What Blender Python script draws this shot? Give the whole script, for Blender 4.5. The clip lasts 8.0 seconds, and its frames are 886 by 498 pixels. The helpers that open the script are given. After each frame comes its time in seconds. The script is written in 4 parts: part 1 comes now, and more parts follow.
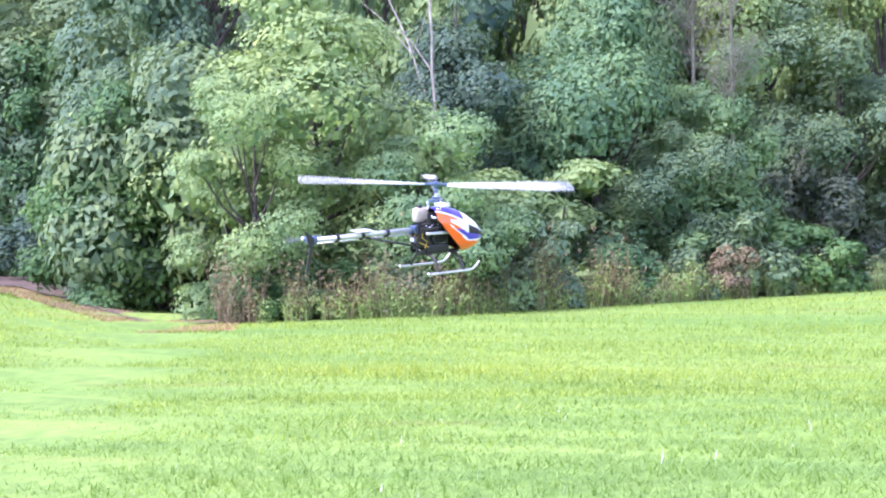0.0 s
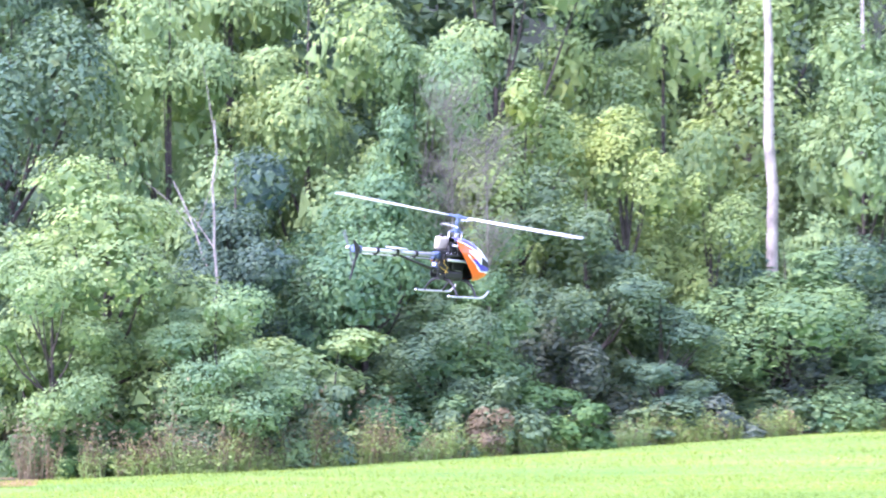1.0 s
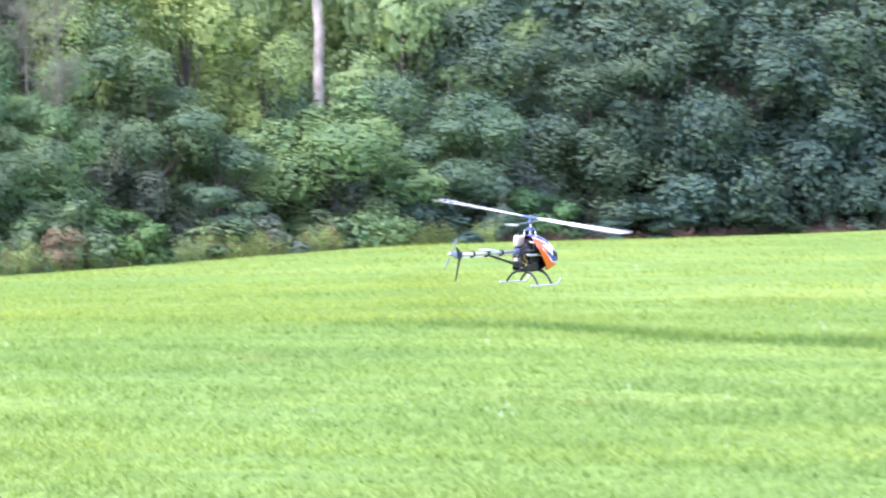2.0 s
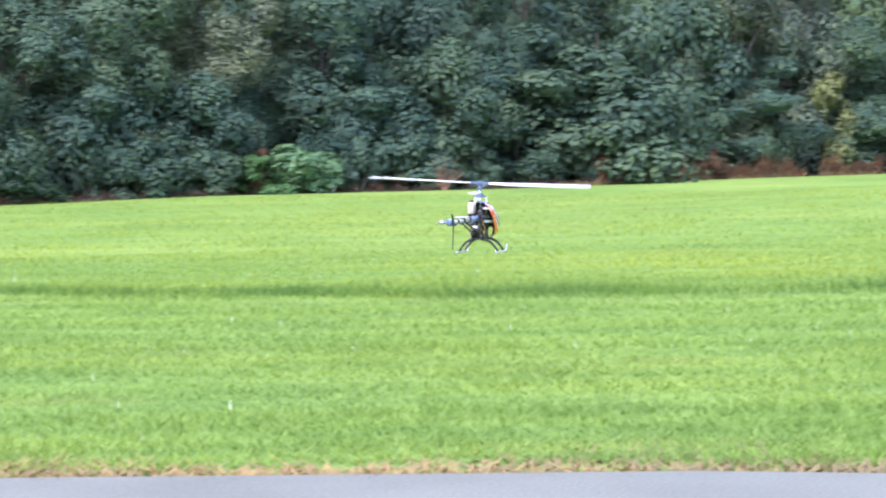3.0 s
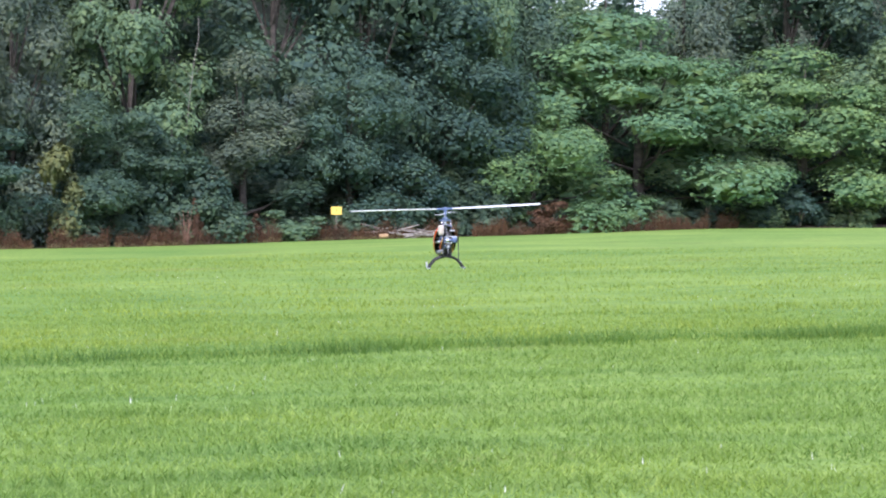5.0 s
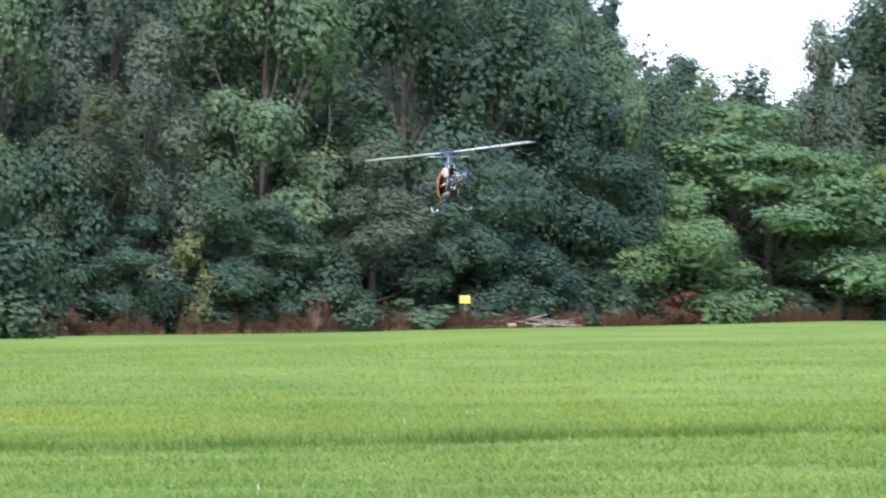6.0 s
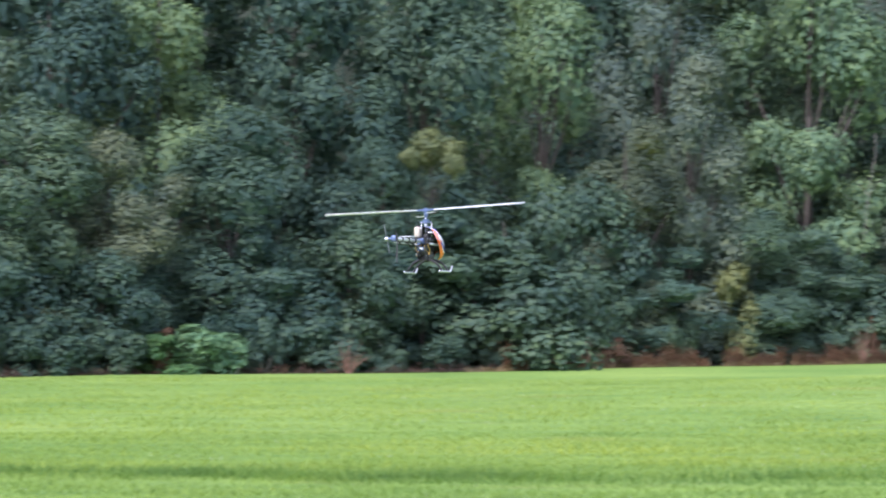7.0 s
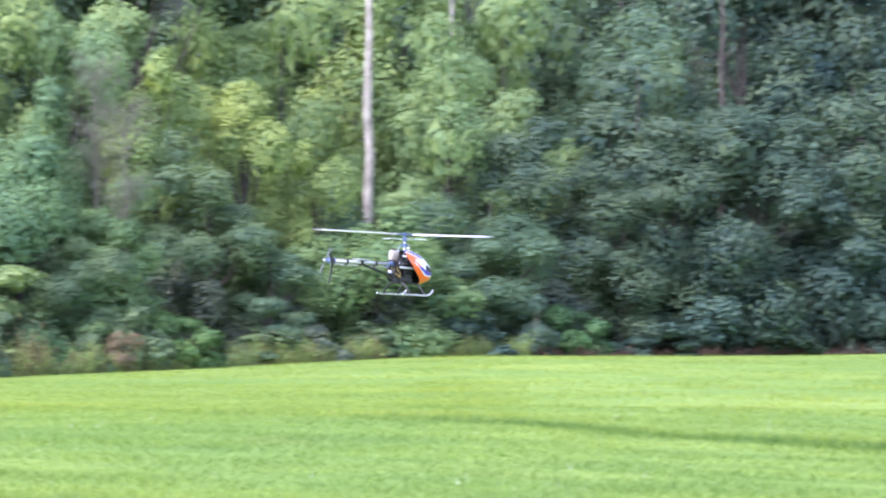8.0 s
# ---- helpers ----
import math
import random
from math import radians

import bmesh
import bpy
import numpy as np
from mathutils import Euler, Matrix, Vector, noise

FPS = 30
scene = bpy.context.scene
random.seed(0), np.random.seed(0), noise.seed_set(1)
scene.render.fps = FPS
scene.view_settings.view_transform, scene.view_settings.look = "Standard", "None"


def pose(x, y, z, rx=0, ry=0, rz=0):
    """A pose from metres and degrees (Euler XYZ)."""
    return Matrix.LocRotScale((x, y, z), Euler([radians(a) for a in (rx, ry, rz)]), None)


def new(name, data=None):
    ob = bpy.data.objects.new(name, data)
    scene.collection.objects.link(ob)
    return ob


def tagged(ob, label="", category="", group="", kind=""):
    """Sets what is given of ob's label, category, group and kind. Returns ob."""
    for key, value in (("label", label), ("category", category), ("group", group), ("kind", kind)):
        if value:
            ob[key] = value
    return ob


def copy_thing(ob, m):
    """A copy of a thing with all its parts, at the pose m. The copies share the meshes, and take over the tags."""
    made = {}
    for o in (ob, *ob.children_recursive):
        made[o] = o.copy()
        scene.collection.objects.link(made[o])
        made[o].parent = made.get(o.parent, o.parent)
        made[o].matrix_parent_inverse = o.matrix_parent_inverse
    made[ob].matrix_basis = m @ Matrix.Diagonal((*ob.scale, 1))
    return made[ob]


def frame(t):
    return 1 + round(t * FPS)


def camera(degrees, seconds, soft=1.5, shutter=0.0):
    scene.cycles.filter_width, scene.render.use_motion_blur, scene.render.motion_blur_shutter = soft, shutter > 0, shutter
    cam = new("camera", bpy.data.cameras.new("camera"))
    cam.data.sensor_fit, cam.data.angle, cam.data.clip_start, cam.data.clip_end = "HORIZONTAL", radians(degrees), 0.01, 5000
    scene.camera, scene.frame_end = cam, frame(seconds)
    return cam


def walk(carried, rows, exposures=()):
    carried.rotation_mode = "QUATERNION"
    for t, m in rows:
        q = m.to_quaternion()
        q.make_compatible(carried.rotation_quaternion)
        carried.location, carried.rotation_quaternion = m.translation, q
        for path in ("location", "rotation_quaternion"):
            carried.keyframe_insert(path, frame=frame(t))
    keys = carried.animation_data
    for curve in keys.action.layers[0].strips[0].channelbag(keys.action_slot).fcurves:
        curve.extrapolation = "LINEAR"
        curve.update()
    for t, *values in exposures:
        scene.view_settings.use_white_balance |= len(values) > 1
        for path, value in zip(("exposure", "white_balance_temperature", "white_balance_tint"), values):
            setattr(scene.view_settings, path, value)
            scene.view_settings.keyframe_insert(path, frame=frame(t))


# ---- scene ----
# Model helicopter hovering over a mown field before a wood edge, filmed with a long lens.
EYE = 1.6
TREE_AZ = [-12, -8, -5, 0, 13, 25, 35, 47, 57, 75]
TREE_D = [66, 60, 51, 52, 66, 78, 88, 105, 120, 140]
EDGE_EL = [-1.5, -1.65, -2.3, -2.12, -1.4, -1.17, -1.05, -0.68, -0.37, -0.1]


def edge_dist(az):
    return float(np.interp(az, TREE_AZ, TREE_D))


def aim(x, y, z, az, pitch, roll):
    return pose(x, y, z, 90 + pitch, 0, -az) @ pose(0, 0, 0, 0, 0, roll)


# seconds, metres forward, heading, pitch, roll
PATH = [
    (0.0, 14.51, -28.47, -1.26, -0.15), (0.5, 14.67, -26.61, 0.78, -0.12), (1.0, 10.61, -22.68, 2.77, -0.25),
    (1.5, 6.60, -18.33, 1.30, -0.56), (1.7, 5.91, -16.17, -0.12, -0.60), (2.25, 2.60, -8.70, -2.20, -0.92), (2.8, 0.00, 0.62, -2.58, -1.15),
    (3.0, 0.00, 4.15, -2.53, -0.88), (3.5, 0.00, 10.99, -1.25, -0.76), (4.0, 0.00, 15.98, -0.03, -0.54),
    (4.5, 0.00, 20.13, -0.38, -0.24), (4.7, 0.00, 21.45, -0.70, -0.08), (5.25, 0.00, 23.30, -0.85, 0.22), (5.8, 0.00, 21.22, 0.45, 0.30),
    (6.0, 0.00, 19.70, 1.27, 0.63), (6.5, 0.00, 14.54, 2.21, 1.09), (7.0, 0.00, 6.48, 1.94, 0.27),
    (7.2, 0.00, 2.46, 1.80, 0.39), (7.4, 0.00, -1.56, 1.70, 0.33), (7.6, 0.00, -5.52, 1.63, 0.20),
    (7.8, 0.00, -9.60, 1.46, 0.82), (8.0, 0.00, -14.13, 1.21, 0.66),
]
WAY = (math.sin(radians(-23)), math.cos(radians(-23)))
EXPOSURES = [
    (0.0, 2.22, 5600, 41), (0.5, 2.39, 5550, 43), (1.0, 2.55, 5480, 46), (1.7, 2.32, 5620, 40), (2.8, 1.97, 5930, 26), (3.5, 1.75, 5930, 25),
    (4.5, 1.50, 5930, 25), (5.8, 1.31, 6060, 23), (6.5, 1.37, 6010, 24), (7.0, 1.53, 5990, 25), (7.5, 1.94, 5850, 29), (8.0, 2.01, 5750, 34),
]

cam = camera(21.34, 8.0, soft=2.0, shutter=0.18)
walk(cam, [(t, aim(m * WAY[0], m * WAY[1], EYE, az, p, r)) for t, m, az, p, r in PATH], EXPOSURES)

# ---- sky and sun: bright hazy overcast ----
SUN_EL, SUN_AZ = 52, 215
world = bpy.data.worlds.new("sky")
scene.world = world
world.use_nodes = True
wn, wl = world.node_tree.nodes, world.node_tree.links
sky = wn.new("ShaderNodeTexSky")
sky.sky_type, sky.sun_disc = "NISHITA", False
sky.sun_elevation, sky.sun_rotation = radians(SUN_EL), radians(SUN_AZ)
sky.dust_density, sky.air_density, sky.ozone_density = 1.6, 1.0, 1.0
pale = wn.new("ShaderNodeHueSaturation")
pale.inputs["Saturation"].default_value = 0.62
wl.new(sky.outputs[0], pale.inputs["Color"])
wl.new(pale.outputs[0], wn["Background"].inputs["Color"])
wn["Background"].inputs["Strength"].default_value = 0.15
sun = new("sun", bpy.data.lights.new("sun", "SUN"))
sun.data.energy, sun.data.angle, sun.data.color = 1.5, radians(20), (1.0, 0.97, 0.92)
toward = Vector((math.sin(radians(SUN_AZ)) * math.cos(radians(SUN_EL)), math.cos(radians(SUN_AZ)) * math.cos(radians(SUN_EL)), math.sin(radians(SUN_EL))))
sun.matrix_world = Matrix.Translation((0, -20, 40)) @ toward.to_track_quat("Z", "Y").to_matrix().to_4x4()


# ---- materials ----
def node_material(name):
    m = bpy.data.materials.new(name)
    m.use_nodes = True
    return m, m.node_tree.nodes, m.node_tree.links, m.node_tree.nodes["Principled BSDF"]


def ramp(n, l, source, stops):
    r = n.new("ShaderNodeValToRGB")
    while len(r.color_ramp.elements) < len(stops):
        r.color_ramp.elements.new(0.5)
    for e, (p, c) in zip(r.color_ramp.elements, stops):
        e.position, e.color = p, (*c, 1)
    l.new(source, r.inputs[0])
    return r.outputs[0]


def noise_tex(n, l, scale, detail=4.0, stretch=(1, 1, 1), where="Object", turn=0.0):
    co = n.new("ShaderNodeTexCoord")
    mp = n.new("ShaderNodeMapping")
    mp.inputs["Scale"].default_value = stretch
    mp.inputs["Rotation"].default_value = (0, 0, radians(turn))
    l.new(co.outputs[where], mp.inputs[0])
    t = n.new("ShaderNodeTexNoise")
    t.inputs["Scale"].default_value, t.inputs["Detail"].default_value = scale, detail
    l.new(mp.outputs[0], t.inputs["Vector"])
    return t.outputs["Fac"]


def mix(n, l, kind, fac, a, b):
    m = n.new("ShaderNodeMix")
    m.data_type, m.blend_type = "RGBA", kind
    for sock, v in ((m.inputs["Factor"], fac), (m.inputs["A"], a), (m.inputs["B"], b)):
        if hasattr(v, "is_linked"):
            l.new(v, sock)
        elif isinstance(v, tuple):
            sock.default_value = (*v, 1)
        else:
            sock.default_value = v
    return m.outputs["Result"]


def leaf_material(name, dark, mid, light, through_light=0.32, rough=0.55, gloss=0.15, grain=None):
    m, n, l, p = node_material(name)
    geo = n.new("ShaderNodeNewGeometry")
    dark, light = (tuple((0.5 * a + 0.5 * b) * t for a, b, t in zip(c, mid, tint)) for c, tint in ((dark, (0.92, 0.97, 1.1)), (light, (1.07, 1.03, 0.86)))) if grain is None else (dark, light)
    each = ramp(n, l, geo.outputs["Random Per Island"], [(0.0, dark), (0.55, mid), (1.0, light)])
    patch = ramp(n, l, noise_tex(n, l, 0.55, 3) if grain is None else noise_tex(n, l, 1.3, 6, grain, turn=8), [(0.3, (0.70, 0.77, 0.82) if grain is None else (0.74, 0.84, 0.85)), (0.7, (1.18, 1.12, 0.95))])
    col = mix(n, l, "MULTIPLY", 1.0, each, patch)
    if grain is not None:  # drier, yellower growth here and there
        dry = ramp(n, l, noise_tex(n, l, 0.22, 5, (0.5, 1, 1), turn=8), [(0.42, (0.95, 0.99, 1.0)), (0.66, (1.17, 1.08, 0.9))])
        col = mix(n, l, "MULTIPLY", 1.0, col, dry)
    info = n.new("ShaderNodeObjectInfo")
    own = ramp(n, l, info.outputs["Random"], [(0.0, (0.85, 0.92, 1.0)), (1.0, (1.12, 1.05, 0.9))])
    col = mix(n, l, "MULTIPLY", 1.0, col, own)
    l.new(col, p.inputs["Base Color"])
    p.inputs["Roughness"].default_value = rough
    p.inputs["Specular IOR Level"].default_value = gloss
    tr = n.new("ShaderNodeBsdfTranslucent")
    l.new(mix(n, l, "MULTIPLY", 1.0, col, (1.05, 1.08, 0.72)), tr.inputs["Color"])
    ms = n.new("ShaderNodeMixShader")
    ms.inputs[0].default_value = through_light
    l.new(p.outputs[0], ms.inputs[1])
    l.new(tr.outputs[0], ms.inputs[2])
    l.new(ms.outputs[0], n["Material Output"].inputs["Surface"])
    return m


def plain_material(name, color, rough=0.5, metal=0.0, vary=0.25, scale=8.0, coat=0.0, bump=0.0):
    m, n, l, p = node_material(name)
    fac = noise_tex(n, l, scale, 5)
    lo, hi = tuple(c * (1 - vary) for c in color), tuple(min(1, c * (1 + vary)) for c in color)
    l.new(ramp(n, l, fac, [(0.3, lo), (0.7, hi)]), p.inputs["Base Color"])
    p.inputs["Roughness"].default_value, p.inputs["Metallic"].default_value = rough, metal
    p.inputs["Coat Weight"].default_value = coat
    if bump:
        b = n.new("ShaderNodeBump")
        b.inputs["Strength"].default_value = bump
        b.inputs["Distance"].default_value = 0.02
        l.new(noise_tex(n, l, scale * 4, 6), b.inputs["Height"])
        l.new(b.outputs[0], p.inputs["Normal"])
    return m


LEAF = {
    "locust": leaf_material("locust_leaf", (0.165, 0.265, 0.12), (0.24, 0.355, 0.16), (0.33, 0.44, 0.215)),
    "layered": leaf_material("layered_leaf", (0.11, 0.205, 0.105), (0.16, 0.275, 0.138), (0.225, 0.345, 0.17)),
    "lime": leaf_material("lime_leaf", (0.20, 0.29, 0.11), (0.285, 0.39, 0.15), (0.37, 0.475, 0.205)),
    "maple": leaf_material("maple_leaf", (0.10, 0.17, 0.105), (0.15, 0.235, 0.138), (0.215, 0.31, 0.175)),
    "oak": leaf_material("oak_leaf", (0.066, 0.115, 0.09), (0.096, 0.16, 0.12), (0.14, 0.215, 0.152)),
    # oak tones taken down: the shade of deep hollows is in the leaf colour
    "shade": leaf_material("shaded_oak_leaf", (0.05, 0.09, 0.074), (0.071, 0.124, 0.10), (0.105, 0.168, 0.128), gloss=0.12),
    "slate": leaf_material("slate_leaf", (0.085, 0.12, 0.10), (0.13, 0.175, 0.142), (0.195, 0.245, 0.195)),
    "broad": leaf_material("broad_leaf", (0.062, 0.135, 0.056), (0.093, 0.19, 0.077), (0.145, 0.26, 0.105)),
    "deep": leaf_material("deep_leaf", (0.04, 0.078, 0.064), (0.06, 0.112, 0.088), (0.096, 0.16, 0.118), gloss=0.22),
    "dusky": leaf_material("dusky_leaf", (0.065, 0.09, 0.065), (0.102, 0.132, 0.09), (0.15, 0.18, 0.125)),
    "gold": leaf_material("gold_leaf", (0.10, 0.125, 0.06), (0.145, 0.172, 0.08), (0.20, 0.225, 0.105)),
    "rust": leaf_material("rust_leaf", (0.062, 0.037, 0.028), (0.108, 0.064, 0.047), (0.165, 0.104, 0.076), 0.2),
    "straw": leaf_material("straw_leaf", (0.13, 0.10, 0.06), (0.22, 0.17, 0.105), (0.33, 0.27, 0.17), 0.2),
}
BARK = plain_material("bark", (0.065, 0.056, 0.047), 0.9, vary=0.5, scale=6, bump=0.6)
PALE_BARK = plain_material("weathered_wood", (0.30, 0.272, 0.245), 0.85, vary=0.4, scale=5, bump=0.6)
SNAG_BARK = plain_material("stripped_trunk", (0.31, 0.285, 0.24), 0.85, vary=0.45, scale=2.5, bump=0.6)
TWIG = plain_material("dead_twig", (0.15, 0.152, 0.11), 0.9, vary=0.3)


# ---- building helpers ----
def mesh_object(name, verts, faces, material, parent=None, label="", smooth=False):
    me = bpy.data.meshes.new(name)
    verts = np.asarray(verts, dtype=np.float32)
    faces = np.asarray(faces, dtype=np.int32)
    k = faces.shape[1]
    me.vertices.add(len(verts))
    me.vertices.foreach_set("co", verts.ravel())
    me.loops.add(faces.size)
    me.loops.foreach_set("vertex_index", faces.ravel())
    me.polygons.add(len(faces))
    me.polygons.foreach_set("loop_start", np.arange(0, faces.size, k, dtype=np.int32))
    me.update(calc_edges=True)
    if smooth:
        me.polygons.foreach_set("use_smooth", [True] * len(faces))
    me.materials.append(material)
    ob = new(name, me)
    ob.parent = parent
    if label:
        tagged(ob, label)
    return ob


def part(name, bm, material, parent, label="", smooth=False):
    me = bpy.data.meshes.new(name)
    bmesh.ops.recalc_face_normals(bm, faces=bm.faces)
    bm.to_mesh(me)
    bm.free()
    for f in me.polygons:
        f.use_smooth = smooth
    for m in material if isinstance(material, (list, tuple)) else [material]:
        me.materials.append(m)
    ob = new(name, me)
    ob.parent = parent
    return tagged(ob, label) if label else ob


def thing(name, label, category, group="", m=None):
    ob = tagged(new(name), label, category, group)
    ob.empty_display_size = 0.2
    if m is not None:
        ob.matrix_basis = m
    return ob


def tube_data(points, radii, sides=7):
    """Vertices and quads of a tapering tube along points."""
    vs, fs = [], []
    for i, (p, r) in enumerate(zip(points, radii)):
        a, b = Vector(points[max(i - 1, 0)]), Vector(points[min(i + 1, len(points) - 1)])
        d = (b - a).normalized()
        u = d.cross(Vector((0.3, 0.9, 0.2))).normalized()
        v = d.cross(u)
        for k in range(sides):
            ang = 2 * math.pi * k / sides
            vs.append(Vector(p) + float(r) * (math.cos(ang) * u + math.sin(ang) * v))
        if i:
            o = (i - 1) * sides
            for k in range(sides):
                fs.append((o + k, o + (k + 1) % sides, o + sides + (k + 1) % sides, o + sides + k))
    return vs, fs


def tubes(name, lines, material, parent=None, label="", sides=7):
    vs, fs = [], []
    for points, radii in lines:
        v, f = tube_data(points, radii, sides)
        fs += [tuple(i + len(vs) for i in q) for q in f]
        vs += v
    return mesh_object(name, [tuple(v) for v in vs], fs, material, parent, label, smooth=True)


def unit(a):
    return a / np.maximum(np.linalg.norm(a, axis=1, keepdims=True), 1e-6)


def leaf_arrays(rng, centre, normal, size, aspect=0.55, droop=0.25, folded=False):
    """Small leaves as single pointed blades; large ones are kites folded along the midrib."""
    k = len(centre)
    n = unit(normal)
    d = unit(np.cross(n, rng.normal(size=(k, 3))))
    d[:, 2] -= droop
    d = unit(d)
    s = np.cross(n, d)
    size = (size * rng.uniform(0.65, 1.35, k))[:, None]
    w = size * aspect * 0.5
    base, tip = centre - d * size * 0.5, centre + d * size * 0.5
    if not folded:
        v = np.stack([base - s * w, base + s * w, tip], 1).reshape(-1, 3)
        return v, np.arange(3 * k).reshape(-1, 3)
    left, right = centre - s * w + n * size * 0.12, centre + s * w + n * size * 0.12
    v = np.stack([base, left, tip, right], 1).reshape(-1, 3)
    i = np.arange(k)[:, None] * 4
    f = np.concatenate([i + [[0, 1, 2]], i + [[0, 2, 3]]], 1).reshape(-1, 3)
    return v, f


def inner_mass(rng, centres, radii, each=105, size=0.37):
    """Close-grown inner sprays of the boughs, broad and ragged, which the outer leaves cover."""
    k = len(centres)
    q = unit(rng.normal(size=(k * each, 3)))
    pts = np.repeat(centres, each, 0) + q * rng.uniform(0.45, 0.8, (k * each, 1)) * np.repeat(radii, each, 0)
    return leaf_arrays(rng, pts, q + rng.normal(size=q.shape) * 0.35, size * float(np.mean(radii)), 0.8)


def crown_points(rng, width, bottom, top, puffs, per_puff, flat, puff_size, lean=0.0, ragged=0.25):
    """Leaf places and facings, tuft centres, bough centres and bough radii: domed boughs with gaps of shade between them."""
    h = (top - bottom) / 2
    boughs = max(puffs // 6, 5)
    d = unit(rng.normal(size=(1, 3)))
    while len(d) < boughs:  # boughs keep their distance
        trial = unit(rng.normal(size=(5, 3)))
        trial[:, 1] = np.where((trial[:, 1] > 0.25) & (rng.random(5) < 0.5), -trial[:, 1], trial[:, 1])  # fuller towards the field
        gap = np.min(np.linalg.norm(trial[:, None] - d[None], axis=2), axis=1)
        d = np.concatenate([d, trial[np.argmax(gap)][None]])
    wob = np.array([noise.noise(Vector(q) * 1.7 + Vector((width, top, 0))) for q in d])
    rad = rng.uniform(0.45, 0.85, boughs) * (1 + ragged * wob * 2)
    bc = d * rad[:, None] * np.array([width / 2, width / 2, h])
    low = d[:, 2] < 0  # the skirt of the crown keeps its breadth down to the ground
    bc[low, :2] *= (np.maximum(np.hypot(d[low, 0], d[low, 1]), 0.3) ** -0.75)[:, None]
    bc[:, 2] += bottom + h
    bc[:, 0] += lean * (bc[:, 2] - bottom) / (top - bottom)
    br = width * 0.20 * rng.uniform(0.55, 1.3, boughs)
    tall = 0.42 + 0.66 * flat
    which = rng.integers(0, boughs, puffs)
    e = unit(rng.normal(size=(puffs, 3)) + 0.6 * d[which] + np.array([0, -0.35, 0.35]))
    e[:, 2] = np.where((e[:, 2] < -0.1) & (rng.random(puffs) < 0.6), -e[:, 2], e[:, 2])
    c = bc[which] + e * br[which][:, None] * np.array([0.82, 0.82, 0.82 * tall])
    r = puff_size * 0.62 * rng.uniform(0.5, 1.3, puffs)
    o = unit(rng.normal(size=(puffs * per_puff, 3)))
    o[:, 2] = np.where((o[:, 2] < -0.15) & (rng.random(len(o)) < 0.75), -o[:, 2], o[:, 2])
    depth = (1.1 - 0.5 * rng.random(len(o)) ** 2)[:, None]
    rr = np.repeat(r, per_puff)[:, None]
    pts = np.repeat(c, per_puff, 0) + o * depth * rr * np.array([1.0, 1.0, flat])
    nor = o * np.array([1.0, 1.0, 1.2]) + 0.5 * np.repeat(e, per_puff, 0) + np.array([0, 0, 0.3]) + rng.normal(size=o.shape) * 0.25
    # leaves all over the boughs between the tufts
    k = int(len(pts) * 0.42)
    w2 = rng.choice(boughs, k, p=br ** 2 / np.sum(br ** 2))
    skin = rng.random(len(pts)).argsort()[:k]
    q = unit(rng.normal(size=(k, 3)) + 0.4 * d[w2] + np.array([0, -0.45, 0.3]))
    pts[skin] = bc[w2] + q * (br[w2] * rng.uniform(0.84, 1.12, k))[:, None] * np.array([1, 1, tall])
    nor[skin] = q + np.array([0, 0, 0.3]) + rng.normal(size=q.shape) * 0.3
    # trim to the given width and height
    hi, lo, wide = np.percentile(pts[:, 2], 99.7), np.percentile(pts[:, 2], 1), np.percentile(np.abs(pts[:, 0]), 98)
    for q in (pts, c, bc):
        q[:, 2] = bottom + (q[:, 2] - lo) * (top - bottom) / (hi - lo)
        q[:, :2] *= width / 2 / wide
    side, up = width / 2 / wide, (top - bottom) / (hi - lo)
    return pts, nor, c, bc, br[:, None] * np.array([side, side, up * tall])


def limbs(rng, height, width, bottom, tufts, girth):
    """Trunk and limbs that run out to some of the tufts."""
    bend = rng.uniform(-0.25, 0.25, 2)
    line = [(bend[0] * math.sin(q * 2.5), bend[1] * math.sin(q * 2.1), height * 0.92 * q - 0.3 * (q == 0)) for q in np.linspace(0, 1, 7)]
    made = [(line, [girth * (1.25 - 1.15 * q) for q in np.linspace(0, 1, 7)])]
    for c in tufts[rng.permutation(len(tufts))[:16]]:
        z0 = min(max(0.25 * bottom + 0.55 * c[2], 0.4), height * 0.85)
        a = Vector((bend[0] * 0.6, bend[1] * 0.6, z0))
        b = Vector(c)
        mid = a.lerp(b, 0.5) + Vector((0, 0, -0.1 * (b - a).length))
        g = girth * 0.4
        made.append(([tuple(a), tuple(mid), tuple(b)], [g, g * 0.65, g * 0.2]))
    return made


